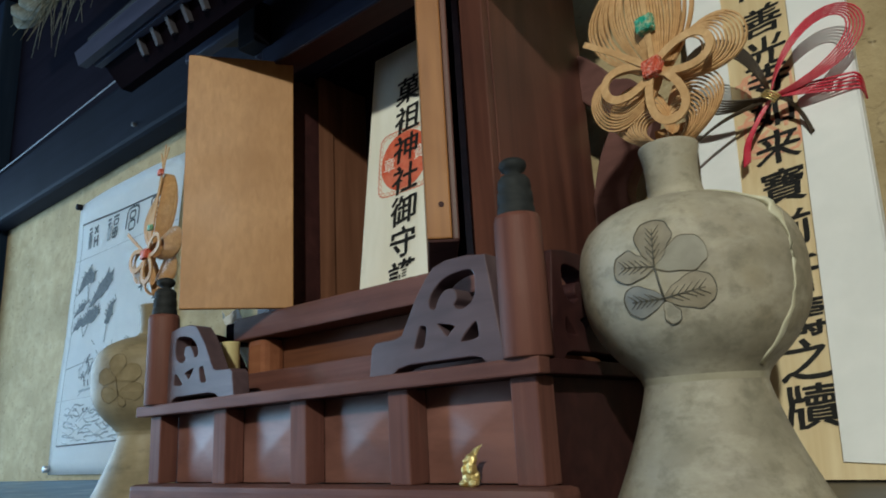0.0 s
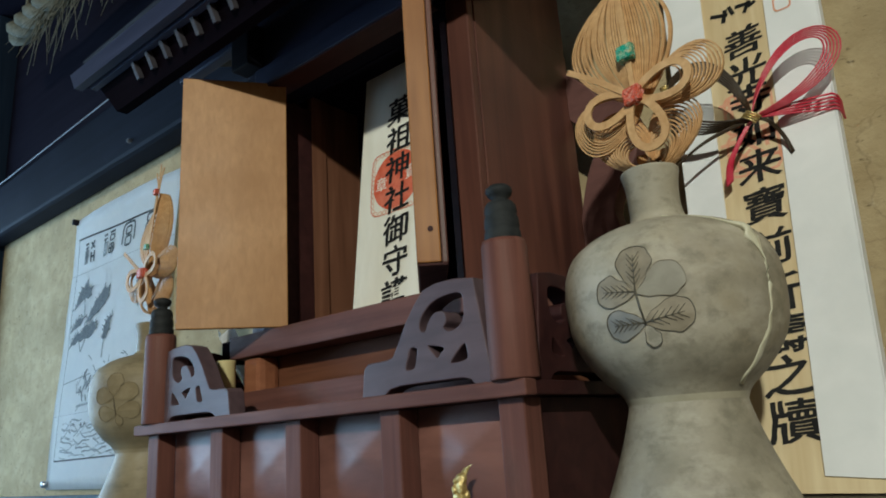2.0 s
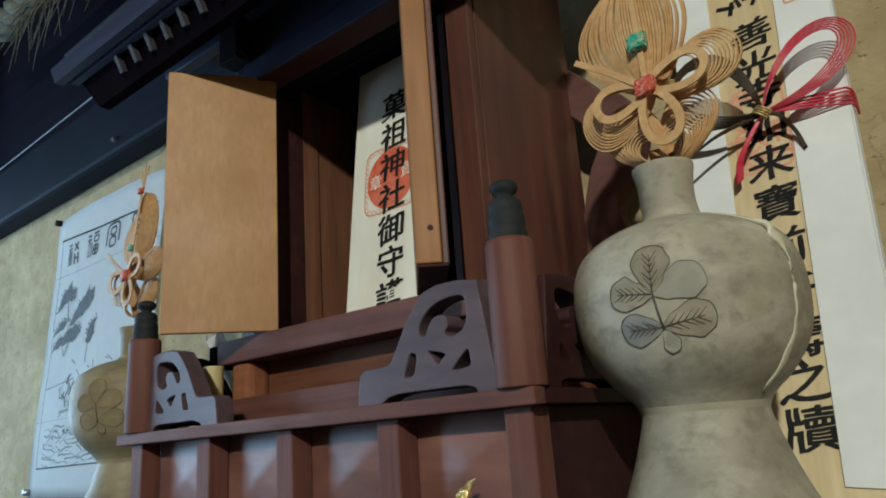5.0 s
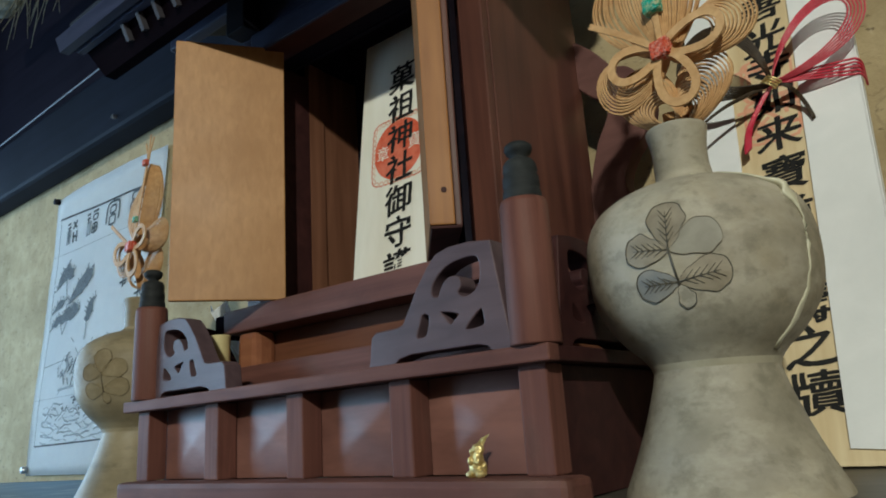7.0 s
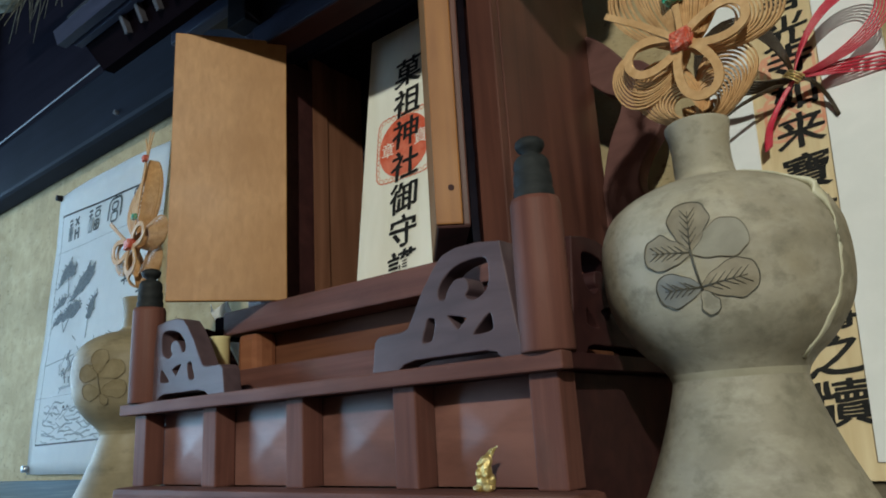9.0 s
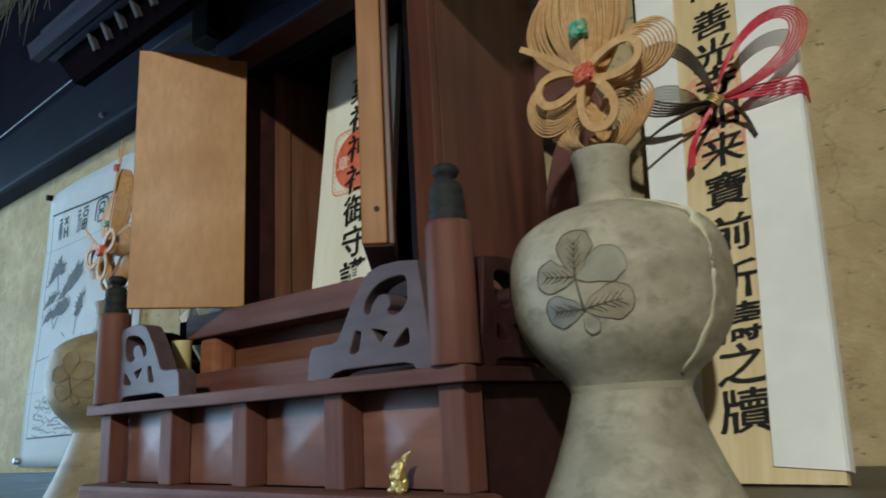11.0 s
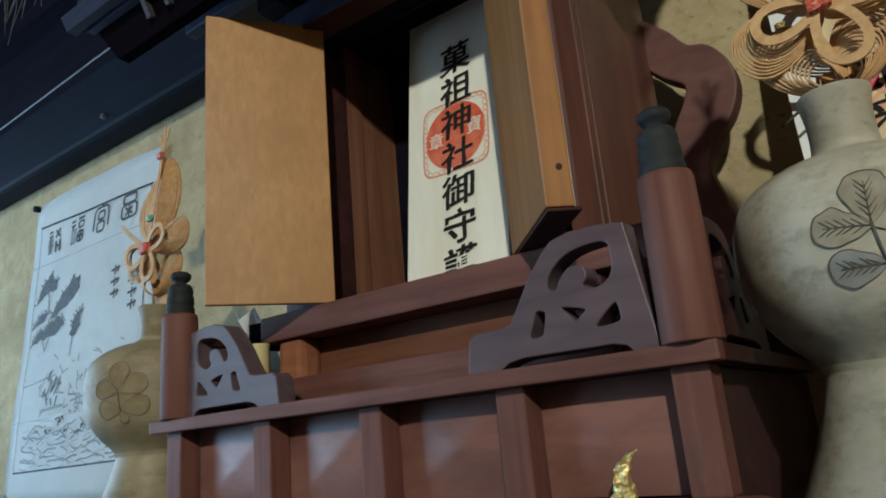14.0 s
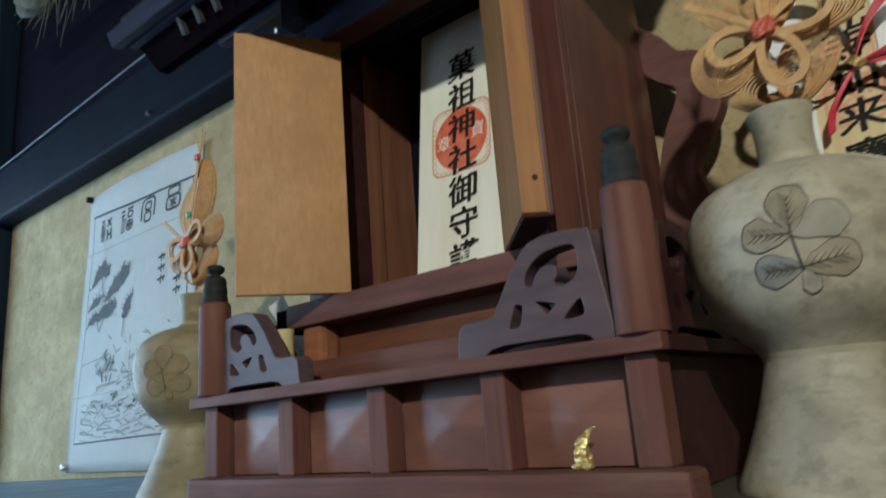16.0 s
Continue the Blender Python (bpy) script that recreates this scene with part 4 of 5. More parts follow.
rim = ring_shape(0.0385, 0.0385, 0.0009, 48, 6.0)
part("seal_frame", on_tablet(turn(rim, Matrix.Translation((SX, 0, SZ))), 0.0005), SEAL, tablet)
lace = bmesh.new()
for k in range(44):
    t = 2 * math.pi * k / 44
    c, s = math.cos(t), math.sin(t)
    e = 1 / (abs(c) ** 8 + abs(s) ** 8) ** (1 / 8)
    r = ring_shape(0.0032, 0.0032, 0.0008, 10)
    join(lace, turn(r, Matrix.Translation((SX + 0.0362 * c * e, 0, SZ + 0.0362 * s * e))))
part("seal_lace", on_tablet(lace, 0.0006), SEAL_PALE, tablet)
for k, ch in enumerate("菓祖神社御守護"):
    z = 0.2405 - k * 0.0366
    part("writing", on_tablet(turn(brushed(ch, 0.0385, k), Matrix.Translation((0.0045, 0, z)) @ Matrix.Diagonal((1.0, 1, 0.92, 1))), 0.0009), INK, tablet)


# ---- the tall prayer tablet against the wall ----
TALL = pose(0.2125, 0.2045, 1.5015, -11.3, 0, 0)
tall = thing("prayer_tablet", TALL.translation, "tall cypress prayer tablet in white paper leaning on the wall", "tablet")


def on_tall(bm, lift=0.0):
    return turn(bm, TALL @ Matrix.Translation((0, -lift, 0)))


def slab(pts, y0, y1):
    pb = flat(pts)
    ext = bmesh.ops.extrude_face_region(pb, geom=pb.faces[:])
    bmesh.ops.translate(pb, vec=(0, y1 - y0, 0), verts=[v for v in ext["geom"] if isinstance(v, bmesh.types.BMVert)])
    bmesh.ops.translate(pb, vec=(0, y0, 0), verts=pb.verts)
    bmesh.ops.recalc_face_normals(pb, faces=pb.faces[:])
    return pb


board = part("wooden_board", on_tall(slab([(-0.052, 0.0), (0.067, 0.0), (0.067, 0.62), (0.0, 0.645), (-0.052, 0.62)], 0.0, 0.010)), PALE, tall)
part("paper_wrapper", on_tall(slab([(0.0215, 0.012), (0.0685, 0.009), (0.075, 0.56), (0.031, 0.56)], -0.0022, -0.0008)), PAPER, tall, "folded white paper flap")
part("paper_wrapper", on_tall(slab([(-0.026, 0.011), (-0.0545, 0.010), (-0.072, 0.56), (-0.031, 0.56)], -0.0022, -0.0008)), PAPER, tall, "folded white paper flap")
part("wrapper_side", on_tall(slab([(0.0688, 0.009), (0.0700, 0.009), (0.0765, 0.56), (0.0753, 0.56)], -0.0020, 0.014)), PAPER, tall)
part("wrapper_back", on_tall(slab([(-0.055, 0.010), (0.069, 0.009), (0.0755, 0.56), (-0.072, 0.56)], 0.0115, 0.013)), PAPER, tall)
for k, (ch, z) in enumerate(zip("善光寺如来寶前祈禱之牘", (0.4165, 0.380, 0.3485, 0.313, 0.277, 0.2375, 0.196, 0.1545, 0.1195, 0.0855, 0.050))):
    part("writing", on_tall(turn(brushed(ch, 0.039, k + 20), Matrix.Translation((0.0045, 0, z)) @ Matrix.Diagonal((1.0, 1, 0.9, 1))), 0.0006), INK, tall)
for x, z, w, h, a in ((-0.014, 0.461, 0.009, 0.0022, 0.3), (-0.009, 0.458, 0.0022, 0.008, 0.2), (-0.002, 0.462, 0.002, 0.006, -0.3), (0.010, 0.463, 0.008, 0.0022, 0.1), (0.013, 0.459, 0.002, 0.007, 0.4), (0.018, 0.460, 0.004, 0.002, -0.5)):
    q = flat([(-w, -h), (w, -h), (w, h), (-w, h)])
    part("writing_bar", on_tall(turn(q, Matrix.Translation((x, 0, z)) @ Matrix.Rotation(a, 4, "Y")), 0.0006), INK, tall)
for z in (0.445, 0.478):
    part("red_mark", on_tall(turn(ring_shape(0.008, 0.009, 0.0016, 20, 3), Matrix.Translation((0.045, 0, z))), 0.0028), SEAL_PALE, tall)
print_rnd = random.Random(8)
for z, r in ((0.340, 0.0225), (0.2955, 0.0235)):
    part("red_seal", on_tall(turn(ring_shape(r, r, 0.0026, 30, 5), Matrix.Translation((0.002, 0, z))), 0.0003), SEAL_PALE, tall, "worn red seal print")
    for k in range(13):
        x, v, a = print_rnd.uniform(-0.75, 0.75) * r, print_rnd.uniform(-0.75, 0.75) * r, print_rnd.choice((0.1, 1.5, 0.8, -0.7, 0.0))
        w, h = print_rnd.uniform(0.25, 0.6) * r, 0.0017
        part("seal_stroke", on_tall(turn(flat([(-w, -h), (w, -h), (w, h), (-w, h)]), Matrix.Translation((0.002 + x, 0, z + v)) @ Matrix.Rotation(a, 4, "Y")), 0.00032 + 0.00002 * k), SEAL_PALE, tall)

# the tied cord on the tablet
KNOT = Vector((0.2235, 0.242, 1.8145))
cord = thing("paper_cord_bow", KNOT, "red and brown paper cord bow tied round the prayer tablet", "bow")


def cord_loop(far, width, strands, radius, mat, name, step=0.080, gap=0.0008, depth=0.012, lab=""):
    axis = far - KNOT
    side = Vector((-axis.z, 0, axis.x)).normalized()
    for k in range(strands):
        f = 1.14 - step * k
        pts = []
        for i in range(29):
            s = i / 28
            ang = 2 * math.pi * s
            along = (1 - math.cos(ang)) / 2
            across = math.sin(ang) * math.sin(ang / 2) ** 0.8 if s <= 0.5 else -abs(math.sin(ang)) * abs(math.sin(ang / 2)) ** 0.8
            pts.append(KNOT + axis * along * (1 - 0.026 * k) + side * width * across * f + Vector((0, -depth * math.sin(math.pi * s) * (0.6 + 0.12 * k) - gap * k, 0)))
        part(name, sweep(pts, radius, n=6), mat, cord, lab, True)


cord_loop(Vector((0.2960, 0.256, 1.8770)), 0.0275, 6, 0.0008, RED_CORD, "red_cord", step=0.080, gap=0.0005, depth=0.004)
for k in range(5):                             # the strands that wrap the edge of the tablet
    z = 1.8225 - 0.0034 * k
    ends = [KNOT, KNOT.lerp(Vector((0.2800, 0.262, z)), 0.45) + Vector((0, -0.003, 0.0012 - 0.0004 * k)), Vector((0.2800, 0.2615, z)), Vector((0.2858, 0.2625, z - 0.0010)), Vector((0.2884, 0.2680, z - 0.0030)), Vector((0.2884, 0.2790, z - 0.0060))]
    part("red_cord", sweep(smooth_profile(ends, 4), 0.0010, n=6), RED_CORD, cord, "", True)
cord_loop(KNOT + Vector((-0.064, -0.016, 0.046)), 0.0365, 6, 0.00100, BROWN_CORD, "brown_cord", step=0.090, gap=0.0006, depth=0.012)


def cord_tail(pts, strands, radius, mat, name, gap=0.0017):
    base = [Vector(p) for p in pts]
    curve = smooth_profile(base, 6)
    for k in range(strands):
        off = (k - (strands - 1) / 2) * gap
        part(name, sweep([p + Vector((off * 0.75, 0.0003 * k, off * 0.6)) for p in curve], radius, n=6), mat, cord, "", True)


def knot_path(*steps):
    return [KNOT] + [KNOT + Vector(d) for d in steps]


cord_tail(knot_path((-0.011, -0.003, -0.015), (-0.024, -0.004, -0.036), (-0.029, 0.0, -0.054)), 5, 0.0012, RED_CORD, "red_cord", 0.0015)
cord_tail(knot_path((-0.018, -0.008, -0.006), (-0.043, -0.020, -0.018), (-0.078, -0.028, -0.041)), 5, 0.0011, BROWN_CORD, "brown_cord", 0.0013)
cord_tail(knot_path((0.011, 0.002, -0.005), (0.019, 0.010, -0.018), (0.024, 0.014, -0.036)), 3, 0.0008, BROWN_CORD, "brown_cord", 0.0011)
for k in range(4):
    ringb = sweep([(KNOT.x + 0.0062 * math.cos(a) * 0.85 + 0.0017 * (k - 1.5), KNOT.y - 0.004 + 0.005 * math.sin(a), KNOT.z + 0.0062 * math.cos(a) * -0.65 + 0.0013 * (k - 1.5)) for a in [2 * math.pi * i / 20 for i in range(20)]], 0.0008, n=6, up=(0.6, 0, 0.8), closed=True)
    part("gold_binding", ringb, GOLD, cord, "gold cord binding", True)

tie_at = KNOT + Vector((-0.0640, -0.0245, 0.0440))
for k in range(3):
    ringb = sweep([tie_at + Vector((0.0040 * math.cos(a), 0.0040 * math.sin(a), 0.0020 * (k - 1))) for a in [2 * math.pi * i / 16 for i in range(16)]], 0.0008, n=6, up=(0, 0, 1), closed=True)
    part("gold_binding", ringb, GOLD, cord, "gold cord binding", True)


# ---- vases ----
VASE_PROFILE = [(0.0618, 0.0), (0.0642, 0.0025), (0.0632, 0.0075), (0.0585, 0.0175), (0.0505, 0.036), (0.0432, 0.056), (0.0385, 0.072), (0.0375, 0.0785), (0.0392, 0.0825), (0.044, 0.0885), (0.0535, 0.0975), (0.064, 0.1125), (0.069, 0.126), (0.0707, 0.142), (0.0704, 0.156), (0.0682, 0.1675), (0.0625, 0.1788), (0.052, 0.1875), (0.04, 0.1930), (0.027, 0.1965), (0.0196, 0.200), (0.0177, 0.2070), (0.0176, 0.2191), (0.0186, 0.2284), (0.0198, 0.2342), (0.0194, 0.2363), (0.0165, 0.2363), (0.015, 0.2317), (0.0145, 0.2132)]


def radius_at(z):
    for (r0, z0), (r1, z1) in zip(VASE_PROFILE[1:], VASE_PROFILE[2:]):
        if z0 <= z <= z1:
            return r0 + (r1 - r0) * (z - z0) / (z1 - z0)
    return 0.05


def vase(at, mat, label, faces, seam, line_mat, washes, askew, slip):
    v = thing("stoneware_vase", at, label, "vase", "pair of vases on the shelf")
    fine = [tuple(p[:2]) for p in smooth_profile([(r, z, 0) for r, z in VASE_PROFILE], 3)]
    body_bm = lathe(fine, 64, at, 0.012)
    for q in body_bm.verts:                     # the neck sits a little askew
        up = min(1.0, max(0.0, (q.co.z - at[2] - 0.190) / 0.02))
        q.co.x += askew * up
        q.co.y -= 0.007 * up
    part("body", body_bm, mat, v, "", True)


    part("waist_band", lathe([(0.0370, 0.0766), (0.0374, 0.0778), (0.0381, 0.0800), (0.0389, 0.0820), (0.0392, 0.0832)], 64, at, 0.012), slip, v, "", True)

    def skin(a, z, lift):
        r = radius_at(z) * (1 + 0.012 * noise.noise(Vector((math.cos(a) * 1.3, math.sin(a) * 1.3, z * 14)))) + lift
        return Vector((at[0] + r * math.cos(a), at[1] + r * math.sin(a), at[2] + z))

    def local(u, w):
        """A point of the crest: u to the right and w up from its middle, in metres."""
        return faces + (0.79 * u + 0.002) / 0.0707, 0.1350 + 0.81 * w

    def leaf(cu, cw, ang, length, width, fill, name, drawn_edge=True):
        edge = []
        n = 48
        for i in range(n):
            t = 2 * math.pi * i / n
            along = length * (0.5 - 0.5 * math.cos(t))
            across = width / 2 * math.sin(t) * (0.36 + 0.64 * (0.5 - 0.5 * math.cos(t))) * 1.32 * (1 + 0.055 * math.cos(7 * t) + 0.10 * noise.noise(Vector((2.1 * math.cos(t), 2.1 * math.sin(t), 40 * ang))))
            edge.append((cu + along * math.cos(ang) - across * math.sin(ang), cw + along * math.sin(ang) + across * math.cos(ang)))
        pb = bmesh.new()
        mid = local(cu + length * 0.5 * math.cos(ang), cw + length * 0.5 * math.sin(ang))
        levels = []
        for f in (1.0, 0.66, 0.33):
            levels.append([pb.verts.new(skin(*[mid[k] + (local(*e)[k] - mid[k]) * f for k in (0, 1)], 0.0010)) for e in edge])
        centre = pb.verts.new(skin(*mid, 0.0010))
        for a, b in zip(levels, levels[1:]):
            for k in range(n):
                pb.faces.new((a[k], a[(k + 1) % n], b[(k + 1) % n], b[k]))
        for k in range(n):
            pb.faces.new((levels[-1][k], levels[-1][(k + 1) % n], centre))
        bmesh.ops.recalc_face_normals(pb, faces=pb.faces[:])
        lf = part(name, pb, fill, v, "", True)
        out = sweep([skin(*local(*e), 0.0012) for e in edge], 0.00030, n=5, closed=True, up=(0, 0, 1), taper=lambda t: 0.35 + 0.75 * math.sin(math.pi * t) ** 2)
        part("outline", out, line_mat if drawn_edge else washes[0], lf, "", True)
        if not drawn_edge or fill is washes[3]:
            return
        veins = sweep([skin(*local(cu + length * s * math.cos(ang), cw + length * s * math.sin(ang)), 0.0014) for s in (0.02, 0.2, 0.4, 0.6, 0.8)], 0.0004, n=5, up=(0, 0, 1), taper=lambda t: 1.2 - 0.8 * t)
        for s in (0.12, 0.26, 0.40, 0.54, 0.66):
            for side in (-1, 1):
                a2 = ang + side * (0.62 + 0.2 * noise.noise(Vector((s * 9, side, ang * 5))))
                c0 = (cu + length * s * math.cos(ang), cw + length * s * math.sin(ang))
                sweep([skin(*local(c0[0] + q * math.cos(a2), c0[1] + q * math.sin(a2)), 0.0014) for q in (0, length * 0.12, length * 0.25)], 0.0003, n=5, up=(0, 0, 1), bm=veins, taper=lambda t: 1.1 - 0.6 * t)
        part("leaf_vein", veins, line_mat, lf, "", True)

    leaf(-0.002, 0.009, radians(17), 0.038, 0.026, washes[1], "painted_leaf", False)
    leaf(-0.002, 0.010, radians(88), 0.034, 0.027, washes[0], "painted_leaf")
    leaf(-0.002, 0.009, radians(172), 0.033, 0.024, washes[0], "painted_leaf")
    leaf(0.0015, -0.014, radians(9), 0.037, 0.025, washes[0], "painted_leaf")
    leaf(0.0015, -0.014, radians(179), 0.032, 0.023, washes[2], "painted_leaf")
    leaf(0.0015, -0.016, radians(-69), 0.016, 0.013, washes[3], "painted_leaf")
    stem = sweep([skin(*local(u, w), 0.0014) for u, w in ((-0.002, 0.011), (-0.0005, -0.002), (0.0015, -0.016))], 0.0006, n=5, up=(0, 0, 1))
    part("painted_stem", stem, line_mat, v, "", True)
    if seam is not None:
        rnd = random.Random(5)
        run = []
        for i in range(34):
            f = i / 33
            if f < 0.45:
                q = f / 0.45
                z, a = 0.2015 - 0.0235 * q ** 1.6, seam - 1.05 * (1 - q)
            else:
                q = (f - 0.45) / 0.55
                z, a = 0.178 - 0.092 * q, seam + 0.05 * math.sin(3.0 * q) - 0.05 * q
            run.append(skin(a + rnd.uniform(-0.012, 0.012), z, 0.0002))
        part("glaze_run", sweep(run, 0.0031, 0.0011, up=(0, 0, 1), n=8, taper=lambda t: 0.7 + 1.9 * math.exp(-((t - 0.46) / 0.06) ** 2) + 0.25 * math.sin(23 * t) * math.sin(9 * t)), GLAZE, v, "cream glaze run down the shoulder", True)
    return v


VR = (0.1908, 0.0765, 1.4925)
vase(VR, STONEWARE, "grey stoneware vase with painted oak-leaf crest and narrow waist", radians(-85), radians(-17), LEAF_LINE, (LEAF_FILL, LEAF_FAINT, LEAF_BLUE, STONEWARE), 0.0005, PALE_SLIP)
VL = (-0.4995, 0.0715, 1.4878)
vase(VL, OCHRE_WARE, "ochre-grey stoneware vase with painted leaf crest beside the shrine", radians(-62), None, OCHRE_LINE, (OCHRE_WASH, OCHRE_WASH, OCHRE_WASH, OCHRE_WASH), 0.012, OCHRE_WARE)


# ---- straw ornaments in the vases ----
def ornament(at, lean, green, bands):
    """A flower of split straw loops on a stem, facing the room; at is the mouth of its vase, lean how far its tip stands to the side."""
    o = thing("straw_ornament", at, "knotted split-straw flower ornament with foil ties in a vase", "ornament", "pair of straw ornaments")
    C = Vector((at[0] + 0.0015, at[1] - 0.024, at[2] + 0.0435))
    U = C + Vector((lean, 0.005, 0.1065))
    G = C + Vector((0.3 * lean - 0.0005, 0.002, 0.0345))
    M = C + Vector((0.0, 0.005, -0.050))
    grain = random.Random(41)

    def drop(c, ang, length, width, s, bulge):
        t = 2 * math.pi * s
        along = length * (0.5 - 0.5 * math.cos(t))
        across = width / 2 * math.sin(t) * (0.45 + 0.55 * (0.5 - 0.5 * math.cos(t))) * 1.25
        return c + Vector((along * math.cos(ang) - across * math.sin(ang), -bulge * math.sin(math.pi * s), along * math.sin(ang) + across * math.cos(ang)))

    def band(ang, length, width, half):
        pts = [drop(C, ang, length, width, i / 40, 0.005) for i in range(41)]
        part("straw_loop", sweep(pts, half * 1.41, 0.0009 * 1.41, n=4, phase=math.pi / 4), STRAW, o)

    def fan(c, ang, length, width, count, inner, back, curl=0.0):
        """Split straws, one loop inside the other, that part towards their tip."""
        for k in range(count):
            f = inner + (1 - inner) * k / (count - 1)
            w = width * f * grain.uniform(0.97, 1.03)
            pts = [drop(c, ang + curl * (f - 0.8), length * f, w, i / 30, 0.003) + Vector((0, back + 0.0007 * k, 0)) for i in range(31)]
            part("split_straw", sweep(pts, 0.00074, 0.0015, n=4, phase=math.pi / 4), STRAW, o)

    def bow(side, least, most, count, back):
        """Split straws that bow out between the flower and the upper tie."""
        for k in range(count):
            amp = (least + (most - least) * k / (count - 1)) * grain.uniform(0.96, 1.04)
            peak = grain.uniform(0.84, 0.96)
            pts = []
            for i in range(25):
                t = i / 24
                swell = math.sin(math.pi * t ** peak) ** 0.85 if 0 < t < 1 else 0.0
                pts.append(C.lerp(U, t) + Vector((side * amp * swell, back + 0.0006 * k - 0.003 * swell, 0.004 * swell)))
            part("split_straw", sweep(pts, 0.00098, 0.0016, n=4, phase=math.pi / 4), STRAW, o)

    fan(C, radians(192), 0.053, 0.042, 9, 0.70, 0.005, 0.5)
    fan(C, radians(17), 0.060, 0.040, 12, 0.55, 0.008)
    fan(M, radians(126), 0.058, 0.040, 14, 0.34, 0.004)
    fan(M, radians(60), 0.055, 0.038, 14, 0.34, 0.008)
    bow(-1, 0.004, 0.047, 20, 0.004)
    bow(1, 0.002, 0.030, 15, 0.006)
    for ang, length, width, half in bands:
        band(radians(ang), length, width, half)
    tip = C + Vector((-0.046, -0.005, 0.036))
    part("straw_strip", sweep([C + Vector((0, -0.003, 0)), C.lerp(tip, 0.5) + Vector((0, -0.003, 0.001)), tip], 0.0010, 0.0030, n=4, phase=math.pi / 4, up=(0.6, 0, 0.8)), STRAW, o)
    part("straw_strip", sweep([C + Vector((0, -0.001, 0)), G, U + Vector((0, -0.001, 0))], 0.0028, 0.0011, n=4, phase=math.pi / 4), STRAW, o)
    for dx, dz in ((-0.010, 0.030), (0.001, 0.040), (0.009, 0.034)):
        part("straw_tail", sweep([U, U + Vector((dx * 0.35, 0.001, dz * 0.5)), U + Vector((dx, 0.002, dz))], 0.0019, 0.0007, n=4, phase=math.pi / 4), STRAW, o)
    for p, mat, s, lab in ((C, RED_FOIL, 0.0066, "glittering red foil tie"), (G, GREEN_FOIL, green, "glittering green foil tie"), (U, RED_FOIL, 0.004, "glittering red foil tie")):
        pb = box(-s, s, -0.55 * s, 0.9 * s, -0.92 * s, 0.92 * s, s * 0.38)
        bmesh.ops.subdivide_edges(pb, edges=pb.edges[:], cuts=2, use_grid_fill=True)
        bmesh.ops.triangulate(pb, faces=pb.faces[:])
        for v in pb.verts:
            v.co *= 1 + 0.16 * noise.noise(v.co * 900 + Vector((s * 1e4, 0, 0)))
            v.co.z += 0.12 * v.co.x
        part("foil_tie", turn(pb, Matrix.Translation(p + Vector((0, -0.004, 0)))), mat, o, lab)
    for k in range(9):
        q = (k - 4) / 4
        pts = [Vector((at[0] + 0.004 * q, at[1], at[2] - 0.05)), Vector((at[0] + 0.010 * q, at[1] - 0.006, at[2] + 0.004)), M + Vector((0.006 * q, 0.006, 0.006))]
        part("stem_straw", sweep(smooth_profile(pts, 5), 0.0012, 0.0008, n=5), STRAW, o, "", True)
    return o


ornament((VR[0] + 0.0050, VR[1] - 0.003, VR[2] + 0.2415), -0.004, 0.0060, ((190, 0.035, 0.0225, 0.0028), (6, 0.040, 0.0225, 0.0026), (-74, 0.0425, 0.0235, 0.0027)))
ornament((VL[0] + 0.0165, VL[1] - 0.0005, VL[2] + 0.2560), 0.019, 0.0036, ((194, 0.035, 0.0265, 0.0028), (21, 0.039, 0.0225, 0.0026), (-74, 0.038, 0.0235, 0.0027)))

# ---- the gold rabbit ----
rab = bmesh.new()


def blob(c, r, s):
    pb = bmesh.new()
    bmesh.ops.create_icosphere(pb, subdivisions=2, radius=1)
    for v in pb.verts:
        v.co = Vector((v.co.x * r * s[0], v.co.y * r * s[1], v.co.z * r * s[2])) * (1.05 + 0.30 * noise.noise(v.co * 2.4 + Vector(c) * 300))
    join(rab, turn(pb, Matrix.Translation(c)))


RB = Vector((0.0560, 0.0030, 1.5138))
blob(RB + Vector((0, 0, 0.0058)), 0.0060, (1.05, 0.9, 1.0))
blob(RB + Vector((0.0004, -0.001, 0.0115)), 0.0050, (0.95, 0.85, 1.15))
blob(RB + Vector((0.0012, -0.0012, 0.0172)), 0.0040, (1.05, 0.95, 1.0))
blob(RB + Vector((-0.0016, -0.0030, 0.0163)), 0.0020, (1.1, 1.0, 0.9))
blob(RB + Vector((-0.0040, -0.003, 0.0024)), 0.0027, (1.3, 1.2, 0.85))
blob(RB + Vector((0.0042, -0.003, 0.0024)), 0.0027, (1.3, 1.2, 0.85))
blob(RB + Vector((-0.0022, -0.0045, 0.0108)), 0.0019, (1.0, 1.0, 1.5))
blob(RB + Vector((0.0034, -0.0042, 0.0108)), 0.0019, (1.0, 1.0, 1.5))
for q, tip in ((0.0026, (0.0100, 0.0010, 0.0268)), (0.0006, (0.0068, 0.0030, 0.0252))):
    base = RB + Vector((q, 0.0004, 0.0196))
    sweep([base, base.lerp(RB + Vector(tip), 0.55) + Vector((-0.0006, 0, 0.0008)), RB + Vector(tip)], 0.0017, 0.0010, bm=rab, n=6, taper=lambda t: 1.1 - 0.85 * t * t)
for v in rab.verts:
    v.co += Vector((noise.noise(v.co * 900), noise.noise(v.co * 900 + Vector((5, 1, 2))), noise.noise(v.co * 900 + Vector((2, 7, 4))))) * 0.0007
